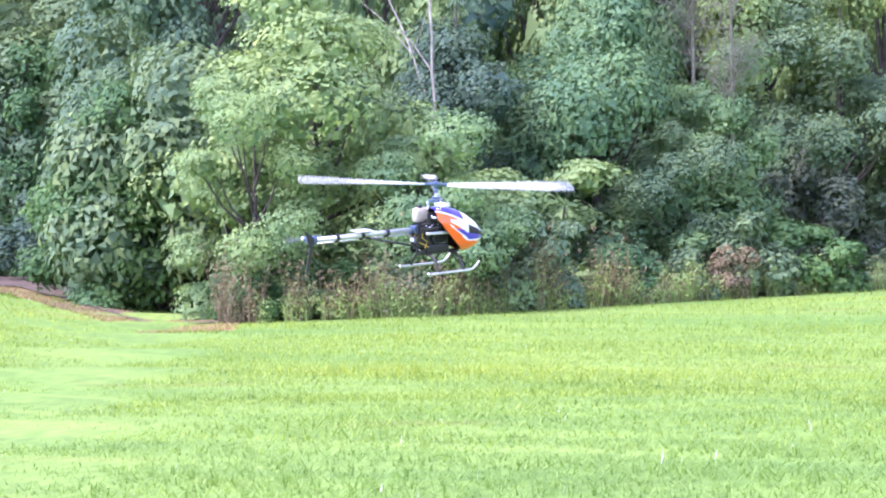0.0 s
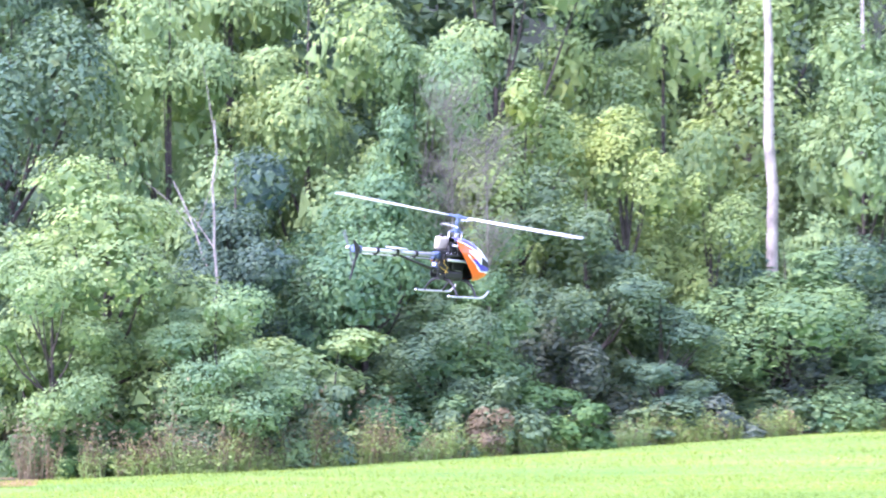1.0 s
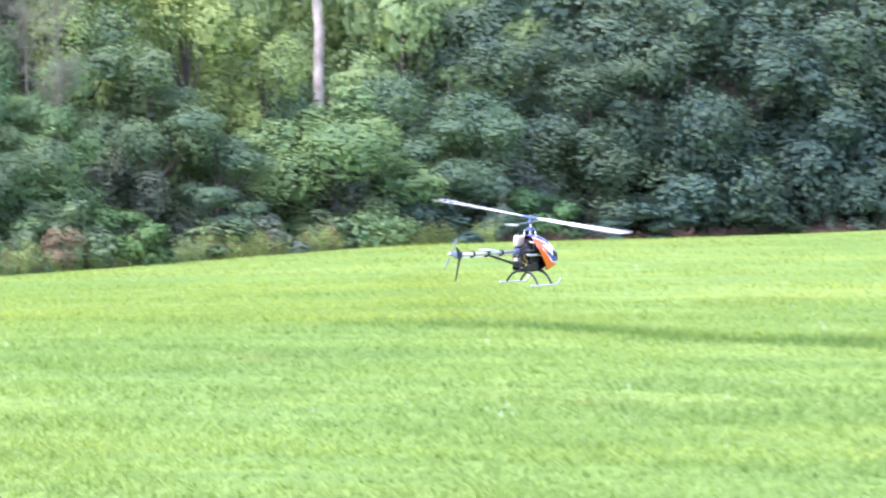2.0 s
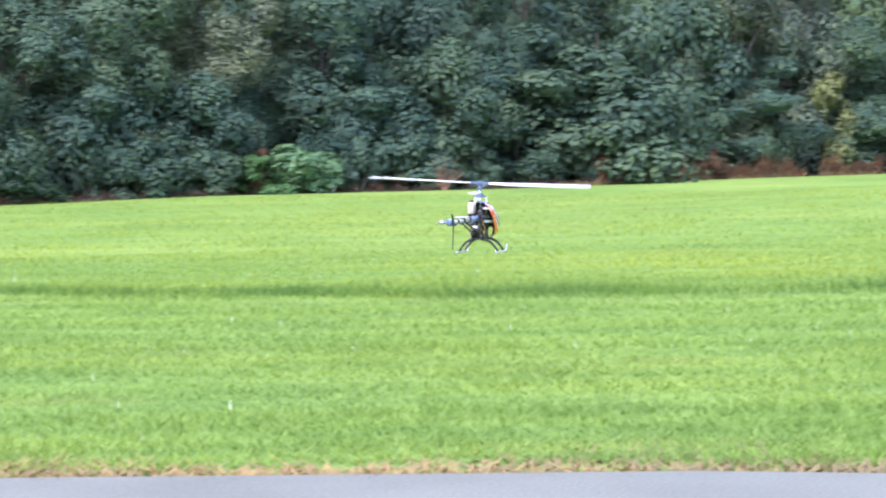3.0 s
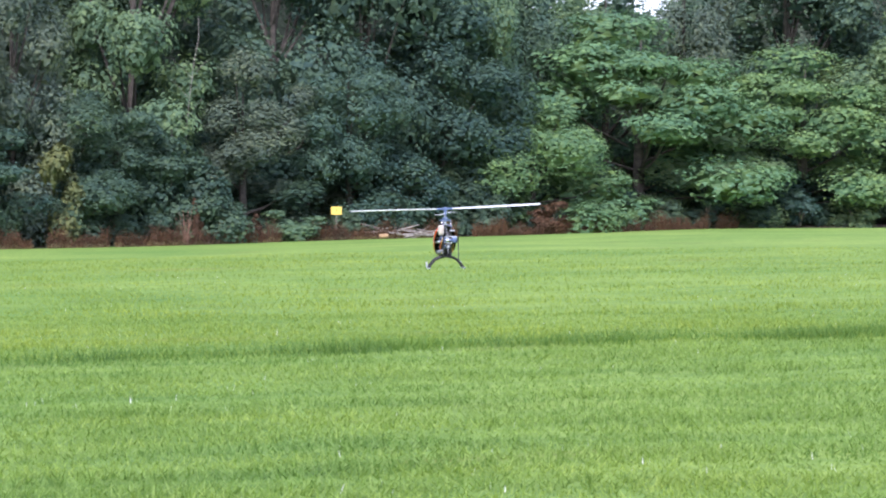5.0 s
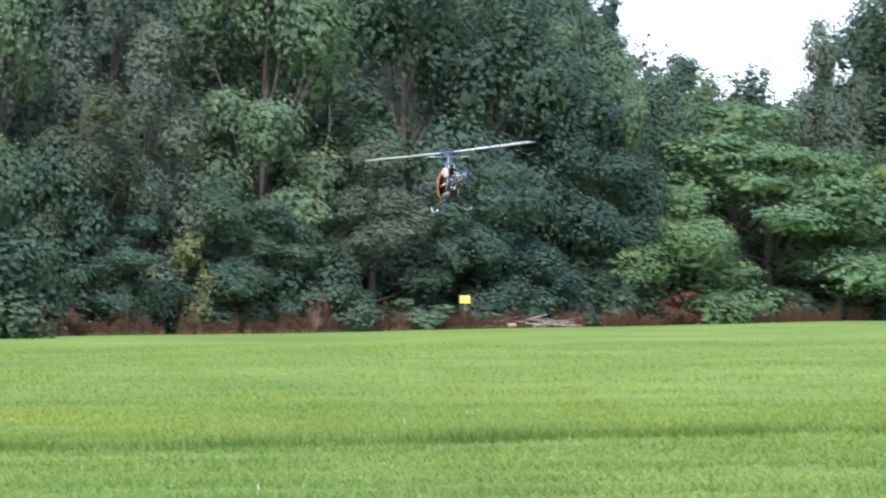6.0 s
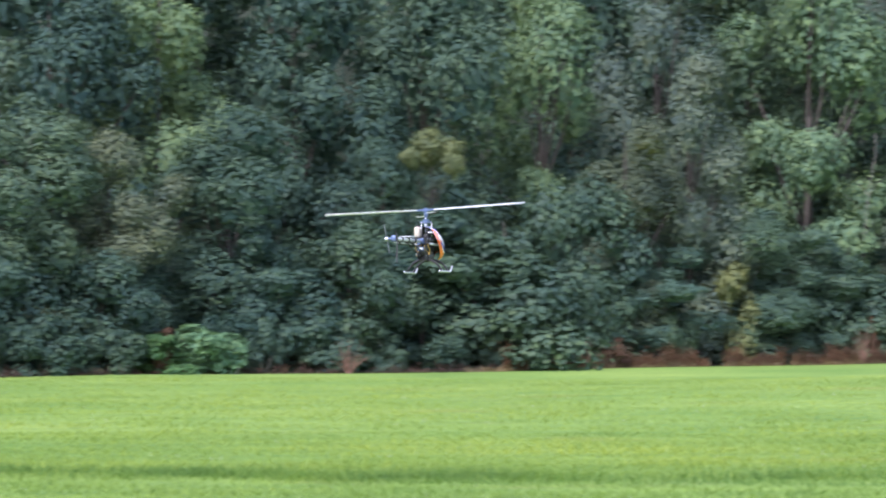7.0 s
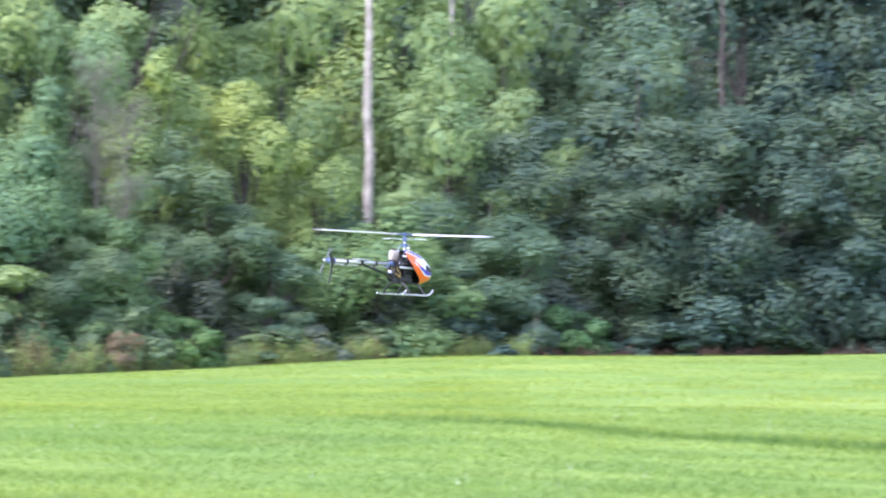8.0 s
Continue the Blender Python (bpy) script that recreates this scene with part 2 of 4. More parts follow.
KINDS = {
    # width, bottom, top, tufts, leaves a tuft, flatness, tuft size, leaf length, words
    "locust": (6.2, 0.0, 9.0, 95, 175, 0.42, 1.0, 0.135, "light green tree with flat feathery layers of leaves"),
    "layered": (6.2, 0.0, 9.0, 95, 170, 0.6, 1.0, 0.155, "spreading green tree with layered sprays of leaves"),
    "lime": (5.0, 1.5, 10.5, 80, 185, 0.75, 0.85, 0.145, "yellow-green tree with an upright leafy crown"),
    "maple": (6.0, 0.0, 11.0, 90, 180, 0.7, 1.0, 0.16, "mid-green broadleaf tree in dense full leaf"),
    "oak": (7.5, 0.2, 14.5, 105, 155, 0.65, 1.3, 0.205, "tall dark green woodland tree in full leaf"),
    # same shape as oak, only the leaf colour is darkened for shade
    "shade": (7.5, 0.2, 14.5, 105, 155, 0.65, 1.3, 0.205, "tall woodland tree with leaves darkened to stand for shade"),
    "slate": (5.5, 0.0, 10.0, 90, 175, 0.75, 0.9, 0.145, "dull grey-green tree with fine leaves"),
    "broad": (4.6, -0.3, 5.2, 120, 115, 0.6, 0.6, 0.135, "bushy tree with large bright green leaves"),
    "deep": (4.6, -0.3, 5.2, 110, 80, 0.6, 0.6, 0.19, "bushy tree with large glossy dark green leaves"),
    "dusky": (4.5, 0.2, 12.0, 85, 160, 0.8, 0.85, 0.155, "brownish green tree overgrown with vines"),
    "gold": (2.4, 4.7, 6.0, 22, 130, 0.9, 0.40, 0.12, "yellowing vine-covered young tree"),
}
KIT = {}


def tree_variants(kind, count, seed):
    w, b, t, puffs, per, flat, ps, leaf, words = KINDS[kind]
    for v in range(count):
        rng = np.random.default_rng(seed + v)
        k = rng.uniform(0.9, 1.1)
        pts, nor, c, bc, br = crown_points(rng, w * k, b, t * (2 - k), puffs, per, flat, ps, rng.uniform(-0.5, 0.5))
        vv, ff = leaf_arrays(rng, pts, nor, leaf, 0.62, folded=kind in ("broad", "deep"))
        base = thing("tree", words, "tree", "trees of the wood edge", pose(0, -400, -60))
        tubes("trunk", limbs(rng, t, w, b, c, 0.03 if kind == "gold" else 0.05 + t * 0.011), BARK, base, "dark bark trunk with limbs")
        mesh_object("crown", vv, ff, LEAF[kind], base)
        mesh_object("inner_foliage", *inner_mass(rng, bc, br), LEAF[kind], base)
        KIT.setdefault(kind, []).append(base)


for i, (kind, count) in enumerate({"locust": 3, "layered": 2, "lime": 2, "maple": 4, "oak": 4, "slate": 2, "shade": 2, "broad": 2, "deep": 2, "dusky": 2, "gold": 1}.items()):
    tree_variants(kind, count, 100 + 10 * i)


# ---- ground ----
def ground_z(x, y):
    az = 27 + np.degrees(np.arctan2(x, np.maximum(y, 0.1)))
    r = np.hypot(x, y)
    d = np.interp(az, TREE_AZ, TREE_D)
    ze = EYE + d * np.tan(np.radians(np.interp(az, TREE_AZ, EDGE_EL)))
    q = np.clip((r - 14) / (d - 14), 0, 1.6)
    soft = q * q * (3 - 2 * np.minimum(q, 1)) if np.ndim(q) == 0 else np.where(q < 1, q * q * (3 - 2 * q), q)
    q = np.where(y < 1, 0, soft)
    return ze * q + 0.05 * np.sin(x * 0.23 + 1.0) * np.sin(y * 0.19) * np.clip((r - 15) / 10, 0, 1)


def place(az, r, dz=0.0):
    x, y = r * math.sin(radians(az - 27)), r * math.cos(radians(az - 27))
    return x, y, float(ground_z(x, y)) + dz


def mow_y(x):
    """Far edge of the mown strip: it bends away on one side."""
    far = np.interp(x, [-40, -17, -13, -9, -4, 2, 10, 40], [41, 33.8, 32.2, 30.2, 27.5, 25.3, 24.8, 24.8])
    return far + 0.2 * np.sin(x * 0.7) + 0.12 * np.sin(x * 1.9 + 1)


grass_mat, n, l, p = node_material("meadow_soil_and_grass")
base = ramp(n, l, noise_tex(n, l, 0.3, 5, (0.5, 0.6, 1)), [(0.3, (0.125, 0.225, 0.052)), (0.5, (0.165, 0.262, 0.063)), (0.72, (0.215, 0.305, 0.075))])
fine = ramp(n, l, noise_tex(n, l, 12, 6, (1, 0.3, 1), turn=8), [(0.32, (0.70, 0.75, 0.70)), (0.68, (1.15, 1.12, 1.08))])
bare = ramp(n, l, noise_tex(n, l, 0.55, 6, (0.4, 1, 1), turn=8), [(0.62, (1.0, 1.0, 1.0)), (0.74, (1.12, 0.74, 0.86))])
base = mix(n, l, "MULTIPLY", 1.0, base, bare)
bands = ramp(n, l, noise_tex(n, l, 1.6, 6, (0.25, 1, 1), turn=8), [(0.35, (0.80, 0.86, 0.82)), (0.65, (1.12, 1.09, 1.0))])
l.new(mix(n, l, "MULTIPLY", 1.0, mix(n, l, "MULTIPLY", 1.0, base, fine), bands), p.inputs["Base Color"])
p.inputs["Roughness"].default_value = 0.9
p.inputs["Specular IOR Level"].default_value = 0.15

gx = np.concatenate([[-2500, -900, -400, -220], np.arange(-140, 190, 2.0), [240, 420, 900, 2500]])
gy = np.concatenate([[-2500, -900, -300, -100, -40, -12, -2], np.arange(1, 170, 1.5), [200, 260, 400, 900, 2500]])
mx, my = np.meshgrid(gx, gy)
mz = np.where(np.hypot(mx, my) > 230, 1.5, ground_z(mx, my))
gv = np.stack([mx, my, mz], -1).reshape(-1, 3)
cols = len(gx)
q = (np.arange(len(gy) - 1)[:, None] * cols + np.arange(cols - 1)).ravel()
ground = mesh_object("ground", gv, np.stack([q, q + 1, q + cols + 1, q + cols], 1), grass_mat, smooth=True)
tagged(ground, "bright green mown meadow sloping gently to the trees", "ground", kind="structure")


def blades(name, count, seed, inside, height, width, material, label, tilt=0.5):
    rng = np.random.default_rng(seed)
    x, y = inside(rng, count)
    z = ground_z(x, y)
    k = len(x)
    h = height(x, y, rng)
    a = rng.uniform(0, 2 * math.pi, k)
    lean = np.stack([np.cos(a), np.sin(a), np.zeros(k)], 1) * (h * rng.uniform(0.1, tilt * 2, k))[:, None]
    side = np.stack([-np.sin(a), np.cos(a), np.zeros(k)], 1) * (width * rng.uniform(0.6, 1.4, k))[:, None]
    b = np.stack([x, y, z - 0.01], 1)
    tip = b + lean
    tip[:, 2] += h
    v = np.stack([b - side, b + side, tip], 1).reshape(-1, 3)
    ob = mesh_object(name, v, np.arange(3 * k).reshape(-1, 3), material)
    return tagged(ob, label, "grass", kind="stuff")


def wedge(r0, r1, a0=-16, a1=65, power=1.0):
    def inside(rng, count):
        az = np.radians(rng.uniform(a0, a1, count) - 27)
        lim = np.interp(np.degrees(az) + 27, TREE_AZ, TREE_D)
        r = r0 + (np.minimum(r1, lim + 1) - r0) * rng.random(count) ** power
        x, y = r * np.sin(az), r * np.cos(az)
        keep = y > 11.7 - 0.14 * x + 0.15 * np.sin(x * 1.7)
        return x[keep], y[keep]
    return inside


def lumps(x, y):
    """Uneven growth, 0 to 1, from waves that run in many directions."""
    rng = np.random.default_rng(3)
    total = np.zeros_like(x)
    for i in range(14):
        a, k, ph = rng.uniform(0, math.pi), rng.uniform(0.5, 5.0), rng.uniform(0, 6.3)
        total = total + np.sin(k * (x * math.cos(a) + y * math.sin(a)) + ph)
    return np.clip(0.5 + total / 10, 0, 1)


def swaths(x, y):
    """Streaks left by the mower along the runway, 0 to 1, broken up here and there."""
    rng = np.random.default_rng(4)
    along, across = x * 0.990 - y * 0.139, x * 0.139 + y * 0.990
    total = np.zeros_like(x)
    for i in range(16):
        k, w, ph = rng.uniform(1.2, 9.0), rng.uniform(0.1, 0.55) * rng.choice([-1, 1]), rng.uniform(0, 6.3)
        total = total + np.sin(k * across + w * along + ph) / k ** 0.35
    return np.clip(0.5 + total / 5, 0, 1)


SHORT = leaf_material("short_grass", (0.13, 0.213, 0.05), (0.226, 0.332, 0.077), (0.365, 0.46, 0.155), 0.5, 0.6, grain=(0.3, 1, 1))
TALL = leaf_material("long_grass", (0.17, 0.255, 0.057), (0.245, 0.335, 0.08), (0.335, 0.415, 0.125), 0.55, 0.6, grain=(0.2, 0.8, 1))
def mown(x, y, g):
    return np.where(y < mow_y(x), (0.030 + 0.026 * lumps(x, y) + 0.026 * swaths(x, y) ** 2) * g.uniform(0.55, 1.45, len(x)), 0.035)


blades("mown_grass", 450000, 5, wedge(11.5, 36), mown, 0.0065, SHORT, "short mown bright green grass with a few pale tips", 1.5)
blades("mown_grass", 80000, 12, wedge(35, 47, -14, 15), mown, 0.0065, SHORT, "short mown bright green grass further down the slope", 1.5)


def rough_strip(rng, count):
    x, y = wedge(25, 75, power=1.2)(rng, count)
    keep = y > mow_y(x)
    return x[keep], y[keep]


blades("long_grass", 320000, 6, rough_strip, lambda x, y, g: (0.03 + 0.04 * lumps(x, y) ** 2 + 0.04 * swaths(x * 0.6, y * 0.5) ** 2) * g.uniform(0.4, 1.6, len(x)), 0.0075, TALL, "long soft green grass with seed heads", 1.1)


def tuft_line(rng, count):
    x = rng.uniform(-32, 36, count)
    clump = np.sin(x * 0.8) + np.sin(x * 0.33 + 2) + np.sin(x * 2.1)
    x = x[rng.random(count) < np.clip(0.62 + 0.22 * clump, 0.25, 1) * np.interp(x, [-13, -3], [0.12, 1])]
    y = mow_y(x) + rng.normal(0.2, 0.34, len(x))
    return x, y


blades("grass_ridge", 62000, 7, tuft_line, lambda x, y, g: g.uniform(0.05, 0.16, len(x)) * np.interp(x, [-14, -3, 3], [0.55, 0.9, 1.15]), 0.007, leaf_material("rank_grass", (0.085, 0.175, 0.047), (0.13, 0.235, 0.062), (0.185, 0.295, 0.08), 0.5), "ridge of darker uncut grass beside the mown strip", 1.0)

# ---- runway ----
tar, n, l, p = node_material("worn_asphalt")
l.new(mix(n, l, "MULTIPLY", 1.0, ramp(n, l, noise_tex(n, l, 0.8, 5), [(0.3, (0.198, 0.208, 0.176)), (0.7, (0.25, 0.264, 0.224))]), ramp(n, l, noise_tex(n, l, 60, 4), [(0.35, (0.75, 0.75, 0.75)), (0.65, (1.2, 1.2, 1.2))])), p.inputs["Base Color"])
p.inputs["Roughness"].default_value = 0.85
rx = np.arange(-60, 61, 1.0)
edge = 11.22 - 0.14 * rx + 0.05 * np.sin(rx * 1.3) + 0.04 * np.sin(rx * 3.7)
rv = [(x, 4.2 - 0.14 * x, 0.02) for x in rx] + [(x, e, 0.035) for x, e in zip(rx, edge)] + [(x, e + 0.03, -0.02) for x, e in zip(rx, edge)]
k = len(rx)
rf = [(i, i + 1, i + k + 1, i + k) for i in range(k - 1)] + [(i + k, i + k + 1, i + 2 * k + 1, i + 2 * k) for i in range(k - 1)]
tagged(mesh_object("road", rv, rf, tar), "pale grey worn asphalt runway strip", "runway", kind="structure")


def road_edge(rng, count):
    x = rng.uniform(-40, 40, count)
    return x, 11.22 - 0.14 * x + np.abs(rng.normal(0, 0.36, count)) * (0.6 + 0.6 * np.sin(x * 0.9) ** 2)


blades("dry_verge", 75000, 8, road_edge, lambda x, y, g: g.uniform(0.015, 0.06, len(x)), 0.012, leaf_material("dry_clippings", (0.20, 0.145, 0.08), (0.31, 0.23, 0.13), (0.43, 0.34, 0.21), 0.2), "dry brown clippings along the runway edge", 2.2)


def flower_spots(rng, count):
    x, y = wedge(13, 60, power=1.3)(rng, count)
    keep = lumps(x * 0.6, y * 0.6) > 0.55
    return x[keep], y[keep]


blades("clover_flowers", 1800, 9, flower_spots, lambda x, y, g: g.uniform(0.05, 0.08, len(x)), 0.004, plain_material("white_petal", (0.75, 0.75, 0.70), 0.6, vary=0.1), "tiny white clover heads scattered in the grass", 0.3)

# ---- the wood edge ----
USED = {}
layout = random.Random(11)


def plant(kind, az, back, top_el, width_deg, variant=None, label=""):
    """A tree behind the field's edge: its crown reaches top_el degrees above eye level and spans width_deg."""
    r = edge_dist(az) + back + 0.3 * edge_dist(az) * radians(width_deg)
    x, y, z = place(az, r)
    w, b, t = KINDS[kind][:3]
    height = EYE + r * math.tan(radians(top_el)) - z
    sz = height / t
    sw = r * radians(width_deg) / w
    kit = KIT[kind]
    i = USED.get(kind, 0)
    USED[kind] = i + 1
    ob = kit[i] if i < len(kit) else copy_thing(kit[(i if variant is None else variant) % len(kit)], pose(0, 0, 0))
    ob.matrix_basis = pose(x, y, z - 0.05, 0, 0, 27 - az + layout.uniform(-50, 50)) @ Matrix.Diagonal((sw, sw, sz, 1))
    if label:
        ob["label"] = label
    return ob


# front trees and bushes: kind, azimuth, distance behind the edge, top, width
FRONT = [
    ("broad", -6.1, 2.8, 2.3, 3.6), ("broad", -8.6, 5, 2.7, 3.4), ("locust", -2.3, 2.0, 4.4, 4.8), ("locust", -0.1, 0.8, 1.9, 3.0), ("locust", -3.4, 0.8, 2.0, 2.8),
    ("layered", 2.6, 4.0, 4.3, 3.6), ("layered", 4.9, 2.6, 2.6, 3.0), ("maple", 7.2, 3.5, 4.0, 3.4), ("maple", 4.2, 2.0, 1.5, 2.6),
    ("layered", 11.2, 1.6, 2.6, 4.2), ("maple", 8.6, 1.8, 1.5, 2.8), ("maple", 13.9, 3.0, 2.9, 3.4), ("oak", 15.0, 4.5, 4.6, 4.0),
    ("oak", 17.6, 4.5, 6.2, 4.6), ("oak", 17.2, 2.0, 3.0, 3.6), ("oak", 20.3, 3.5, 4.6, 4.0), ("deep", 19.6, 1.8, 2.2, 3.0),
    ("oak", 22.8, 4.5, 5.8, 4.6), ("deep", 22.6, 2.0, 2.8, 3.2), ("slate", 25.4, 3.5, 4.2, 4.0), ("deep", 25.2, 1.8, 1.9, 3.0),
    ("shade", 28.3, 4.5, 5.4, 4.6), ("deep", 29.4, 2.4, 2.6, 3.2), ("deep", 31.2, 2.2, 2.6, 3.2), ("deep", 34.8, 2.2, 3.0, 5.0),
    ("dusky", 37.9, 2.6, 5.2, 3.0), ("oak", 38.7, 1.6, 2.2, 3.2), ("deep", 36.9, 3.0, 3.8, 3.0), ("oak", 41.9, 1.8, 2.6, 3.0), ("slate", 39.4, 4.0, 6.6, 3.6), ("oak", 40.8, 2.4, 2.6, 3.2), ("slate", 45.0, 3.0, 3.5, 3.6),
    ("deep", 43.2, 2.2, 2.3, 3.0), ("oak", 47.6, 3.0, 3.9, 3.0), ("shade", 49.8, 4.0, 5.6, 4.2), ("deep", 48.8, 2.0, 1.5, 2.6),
    ("layered", 54.6, 3.0, 4.6, 6.4), ("layered", 52.0, 2.0, 3.0, 4.0), ("layered", 58.6, 3.0, 3.8, 5.0), ("maple", 56.4, 2.0, 2.4, 3.6), ("maple", 61.5, 4.0, 5.2, 4.5),
]
# taller trees further in; the "shade" ones paint dark hollows into the wood
BEHIND = [
    ("maple", -12.0, 8, 7.0, 5.0), ("maple", -7.6, 9, 6.6, 4.6), ("maple", -5.4, 7, 5.6, 3.2), ("maple", -4.6, 10, 8.0, 4.6), ("locust", -1.2, 11, 8.2, 4.4),
    ("locust", 1.6, 11, 8.4, 4.2), ("layered", 3.0, 7, 5.8, 3.0), ("locust", 3.6, 9, 6.6, 3.2), ("lime", 5.8, 7, 6.5, 3.2), ("lime", 8.0, 6, 5.4, 3.0), ("lime", 9.7, 5, 4.2, 2.4),
    ("locust", 13.0, 6, 7.4, 3.6), ("locust", 9.0, 11, 8.6, 4.0), ("locust", 5.2, 13, 9.8, 5.0), ("locust", 0.0, 15, 10.2, 5.0), ("oak", 0.1, 6, 4.6, 3.2), ("maple", -5.2, 15, 10.2, 5.0),
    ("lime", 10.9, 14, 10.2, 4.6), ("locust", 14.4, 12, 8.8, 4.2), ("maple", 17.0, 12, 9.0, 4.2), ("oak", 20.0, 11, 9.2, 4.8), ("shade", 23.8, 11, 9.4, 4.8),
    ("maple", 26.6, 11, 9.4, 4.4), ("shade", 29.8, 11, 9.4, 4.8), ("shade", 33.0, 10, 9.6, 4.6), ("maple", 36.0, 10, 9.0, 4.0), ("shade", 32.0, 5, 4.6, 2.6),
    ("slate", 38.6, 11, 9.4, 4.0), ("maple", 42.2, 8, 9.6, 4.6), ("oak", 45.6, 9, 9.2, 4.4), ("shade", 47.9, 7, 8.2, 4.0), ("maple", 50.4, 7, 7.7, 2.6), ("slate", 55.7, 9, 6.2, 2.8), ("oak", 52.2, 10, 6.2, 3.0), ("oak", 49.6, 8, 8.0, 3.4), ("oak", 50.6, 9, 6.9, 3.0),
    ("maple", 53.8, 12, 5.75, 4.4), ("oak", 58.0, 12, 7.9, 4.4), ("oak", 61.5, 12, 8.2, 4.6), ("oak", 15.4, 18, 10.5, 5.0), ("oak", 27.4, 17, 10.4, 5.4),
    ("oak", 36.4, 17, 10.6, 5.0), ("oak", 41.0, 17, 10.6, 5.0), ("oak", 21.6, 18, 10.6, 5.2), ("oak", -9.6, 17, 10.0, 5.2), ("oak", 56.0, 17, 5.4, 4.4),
]
for row in FRONT + BEHIND:
    plant(*row)
plant("gold", 33.2, 4.4, 5.1, 1.6)


# ---- forest floor and the far wood ----
fa = np.arange(-20, 80, 1.0)
fl = []
for off in (0.15, 3, 9, 30, 70):
    for a in fa:
        fr = edge_dist(a) + off + 0.25 * math.sin(a * 5.1)
        px, py, pz = place(a, fr)
        fl.append((px, py, pz + 0.04))
k = len(fa)
ff = [(r * k + i, r * k + i + 1, (r + 1) * k + i + 1, (r + 1) * k + i) for r in range(4) for i in range(k - 1)]
SOIL = plain_material("leaf_mould", (0.085, 0.06, 0.042), 0.95, vary=0.45, scale=3, bump=0.8)
tagged(mesh_object("forest_floor", fl, ff, SOIL, smooth=True), "dark brown leaf mould under the trees", "forest floor", kind="structure")


# added near-black sheet: hides sky behind the crowns, so gaps look deep and dark
backing = []
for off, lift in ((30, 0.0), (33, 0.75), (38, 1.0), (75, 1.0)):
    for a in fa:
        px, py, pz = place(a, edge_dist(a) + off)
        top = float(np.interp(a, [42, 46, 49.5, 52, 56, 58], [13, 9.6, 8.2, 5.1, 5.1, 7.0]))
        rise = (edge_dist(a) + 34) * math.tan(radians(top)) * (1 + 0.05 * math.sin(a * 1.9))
        backing.append((px, py, pz + lift * rise))
backing_faces = [(r * k + i, r * k + i + 1, (r + 1) * k + i + 1, (r + 1) * k + i) for r in range(3) for i in range(k - 1)]
tagged(mesh_object("backdrop", backing, backing_faces, plain_material("dark_backing", (0.04, 0.055, 0.035), 0.95, vary=0.6, scale=1.5, bump=1.0), smooth=True), "added dark sheet behind the trees that closes gaps between crowns", "hillside", kind="structure")


def far_wood():
    rng = np.random.default_rng(61)
    rows = []
    for a in np.arange(-16, 70, 0.9):
        d = edge_dist(a) + rng.uniform(20, 27)
        top = float(np.interp(a, [42, 46, 49, 50, 51, 52, 55, 56, 58], [11.5, 10.2, 9.6, 8.7, 7.4, 6.1, 5.8, 6.5, 8.2]))
        x, y, z = place(a, d)
        h = EYE - z + d * math.tan(radians(top * rng.uniform(0.93, 1.05)))
        pts, nor, c, bc, br = crown_points(rng, 6.5, 0.0, h, 80, 22, 0.8, 2.0)
        turn, foot = np.array(Matrix.Rotation(radians(27 - a), 3, "Z")).T, np.array([x, y, z])
        v, f = leaf_arrays(rng, pts @ turn + foot, nor @ turn, 0.30, 0.8)
        iv, inner = inner_mass(rng, bc @ turn + foot, br)
        rows.append((a, np.concatenate([v, iv]), np.concatenate([f, inner + len(v)])))
    # lighter wood on one side, darker on the other
    for side, kind, words in ((-1, "maple", "lighter green deeper wood behind the edge trees"), (1, "oak", "dark deeper wood behind the edge trees")):
        vs, fs, count = [], [], 0
        for a, v, f in rows:
            if (a - 14.4) * side > 0:
                vs.append(v)
                fs.append(f + count)
                count += len(v)
        tagged(mesh_object("far_woods", np.concatenate(vs), np.concatenate(fs), LEAF[kind]), words, "woods", kind="stuff")


far_wood()

# thicket: dense leafy saplings filling the foot of the wood
THICKET = {}


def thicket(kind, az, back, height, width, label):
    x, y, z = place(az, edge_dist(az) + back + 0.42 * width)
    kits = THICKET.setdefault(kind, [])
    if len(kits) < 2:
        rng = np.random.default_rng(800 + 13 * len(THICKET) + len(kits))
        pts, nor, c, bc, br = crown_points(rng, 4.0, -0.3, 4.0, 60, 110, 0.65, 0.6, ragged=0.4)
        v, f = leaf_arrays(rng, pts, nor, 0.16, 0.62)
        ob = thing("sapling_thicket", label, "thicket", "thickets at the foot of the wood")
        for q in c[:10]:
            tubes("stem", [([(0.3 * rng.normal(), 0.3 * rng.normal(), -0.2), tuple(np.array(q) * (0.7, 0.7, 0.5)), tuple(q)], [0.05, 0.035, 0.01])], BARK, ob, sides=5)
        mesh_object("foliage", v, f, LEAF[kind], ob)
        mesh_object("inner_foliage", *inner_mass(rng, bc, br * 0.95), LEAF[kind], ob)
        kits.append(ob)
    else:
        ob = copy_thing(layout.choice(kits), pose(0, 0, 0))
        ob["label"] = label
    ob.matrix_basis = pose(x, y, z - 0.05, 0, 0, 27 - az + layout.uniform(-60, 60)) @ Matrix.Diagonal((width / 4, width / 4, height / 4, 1))


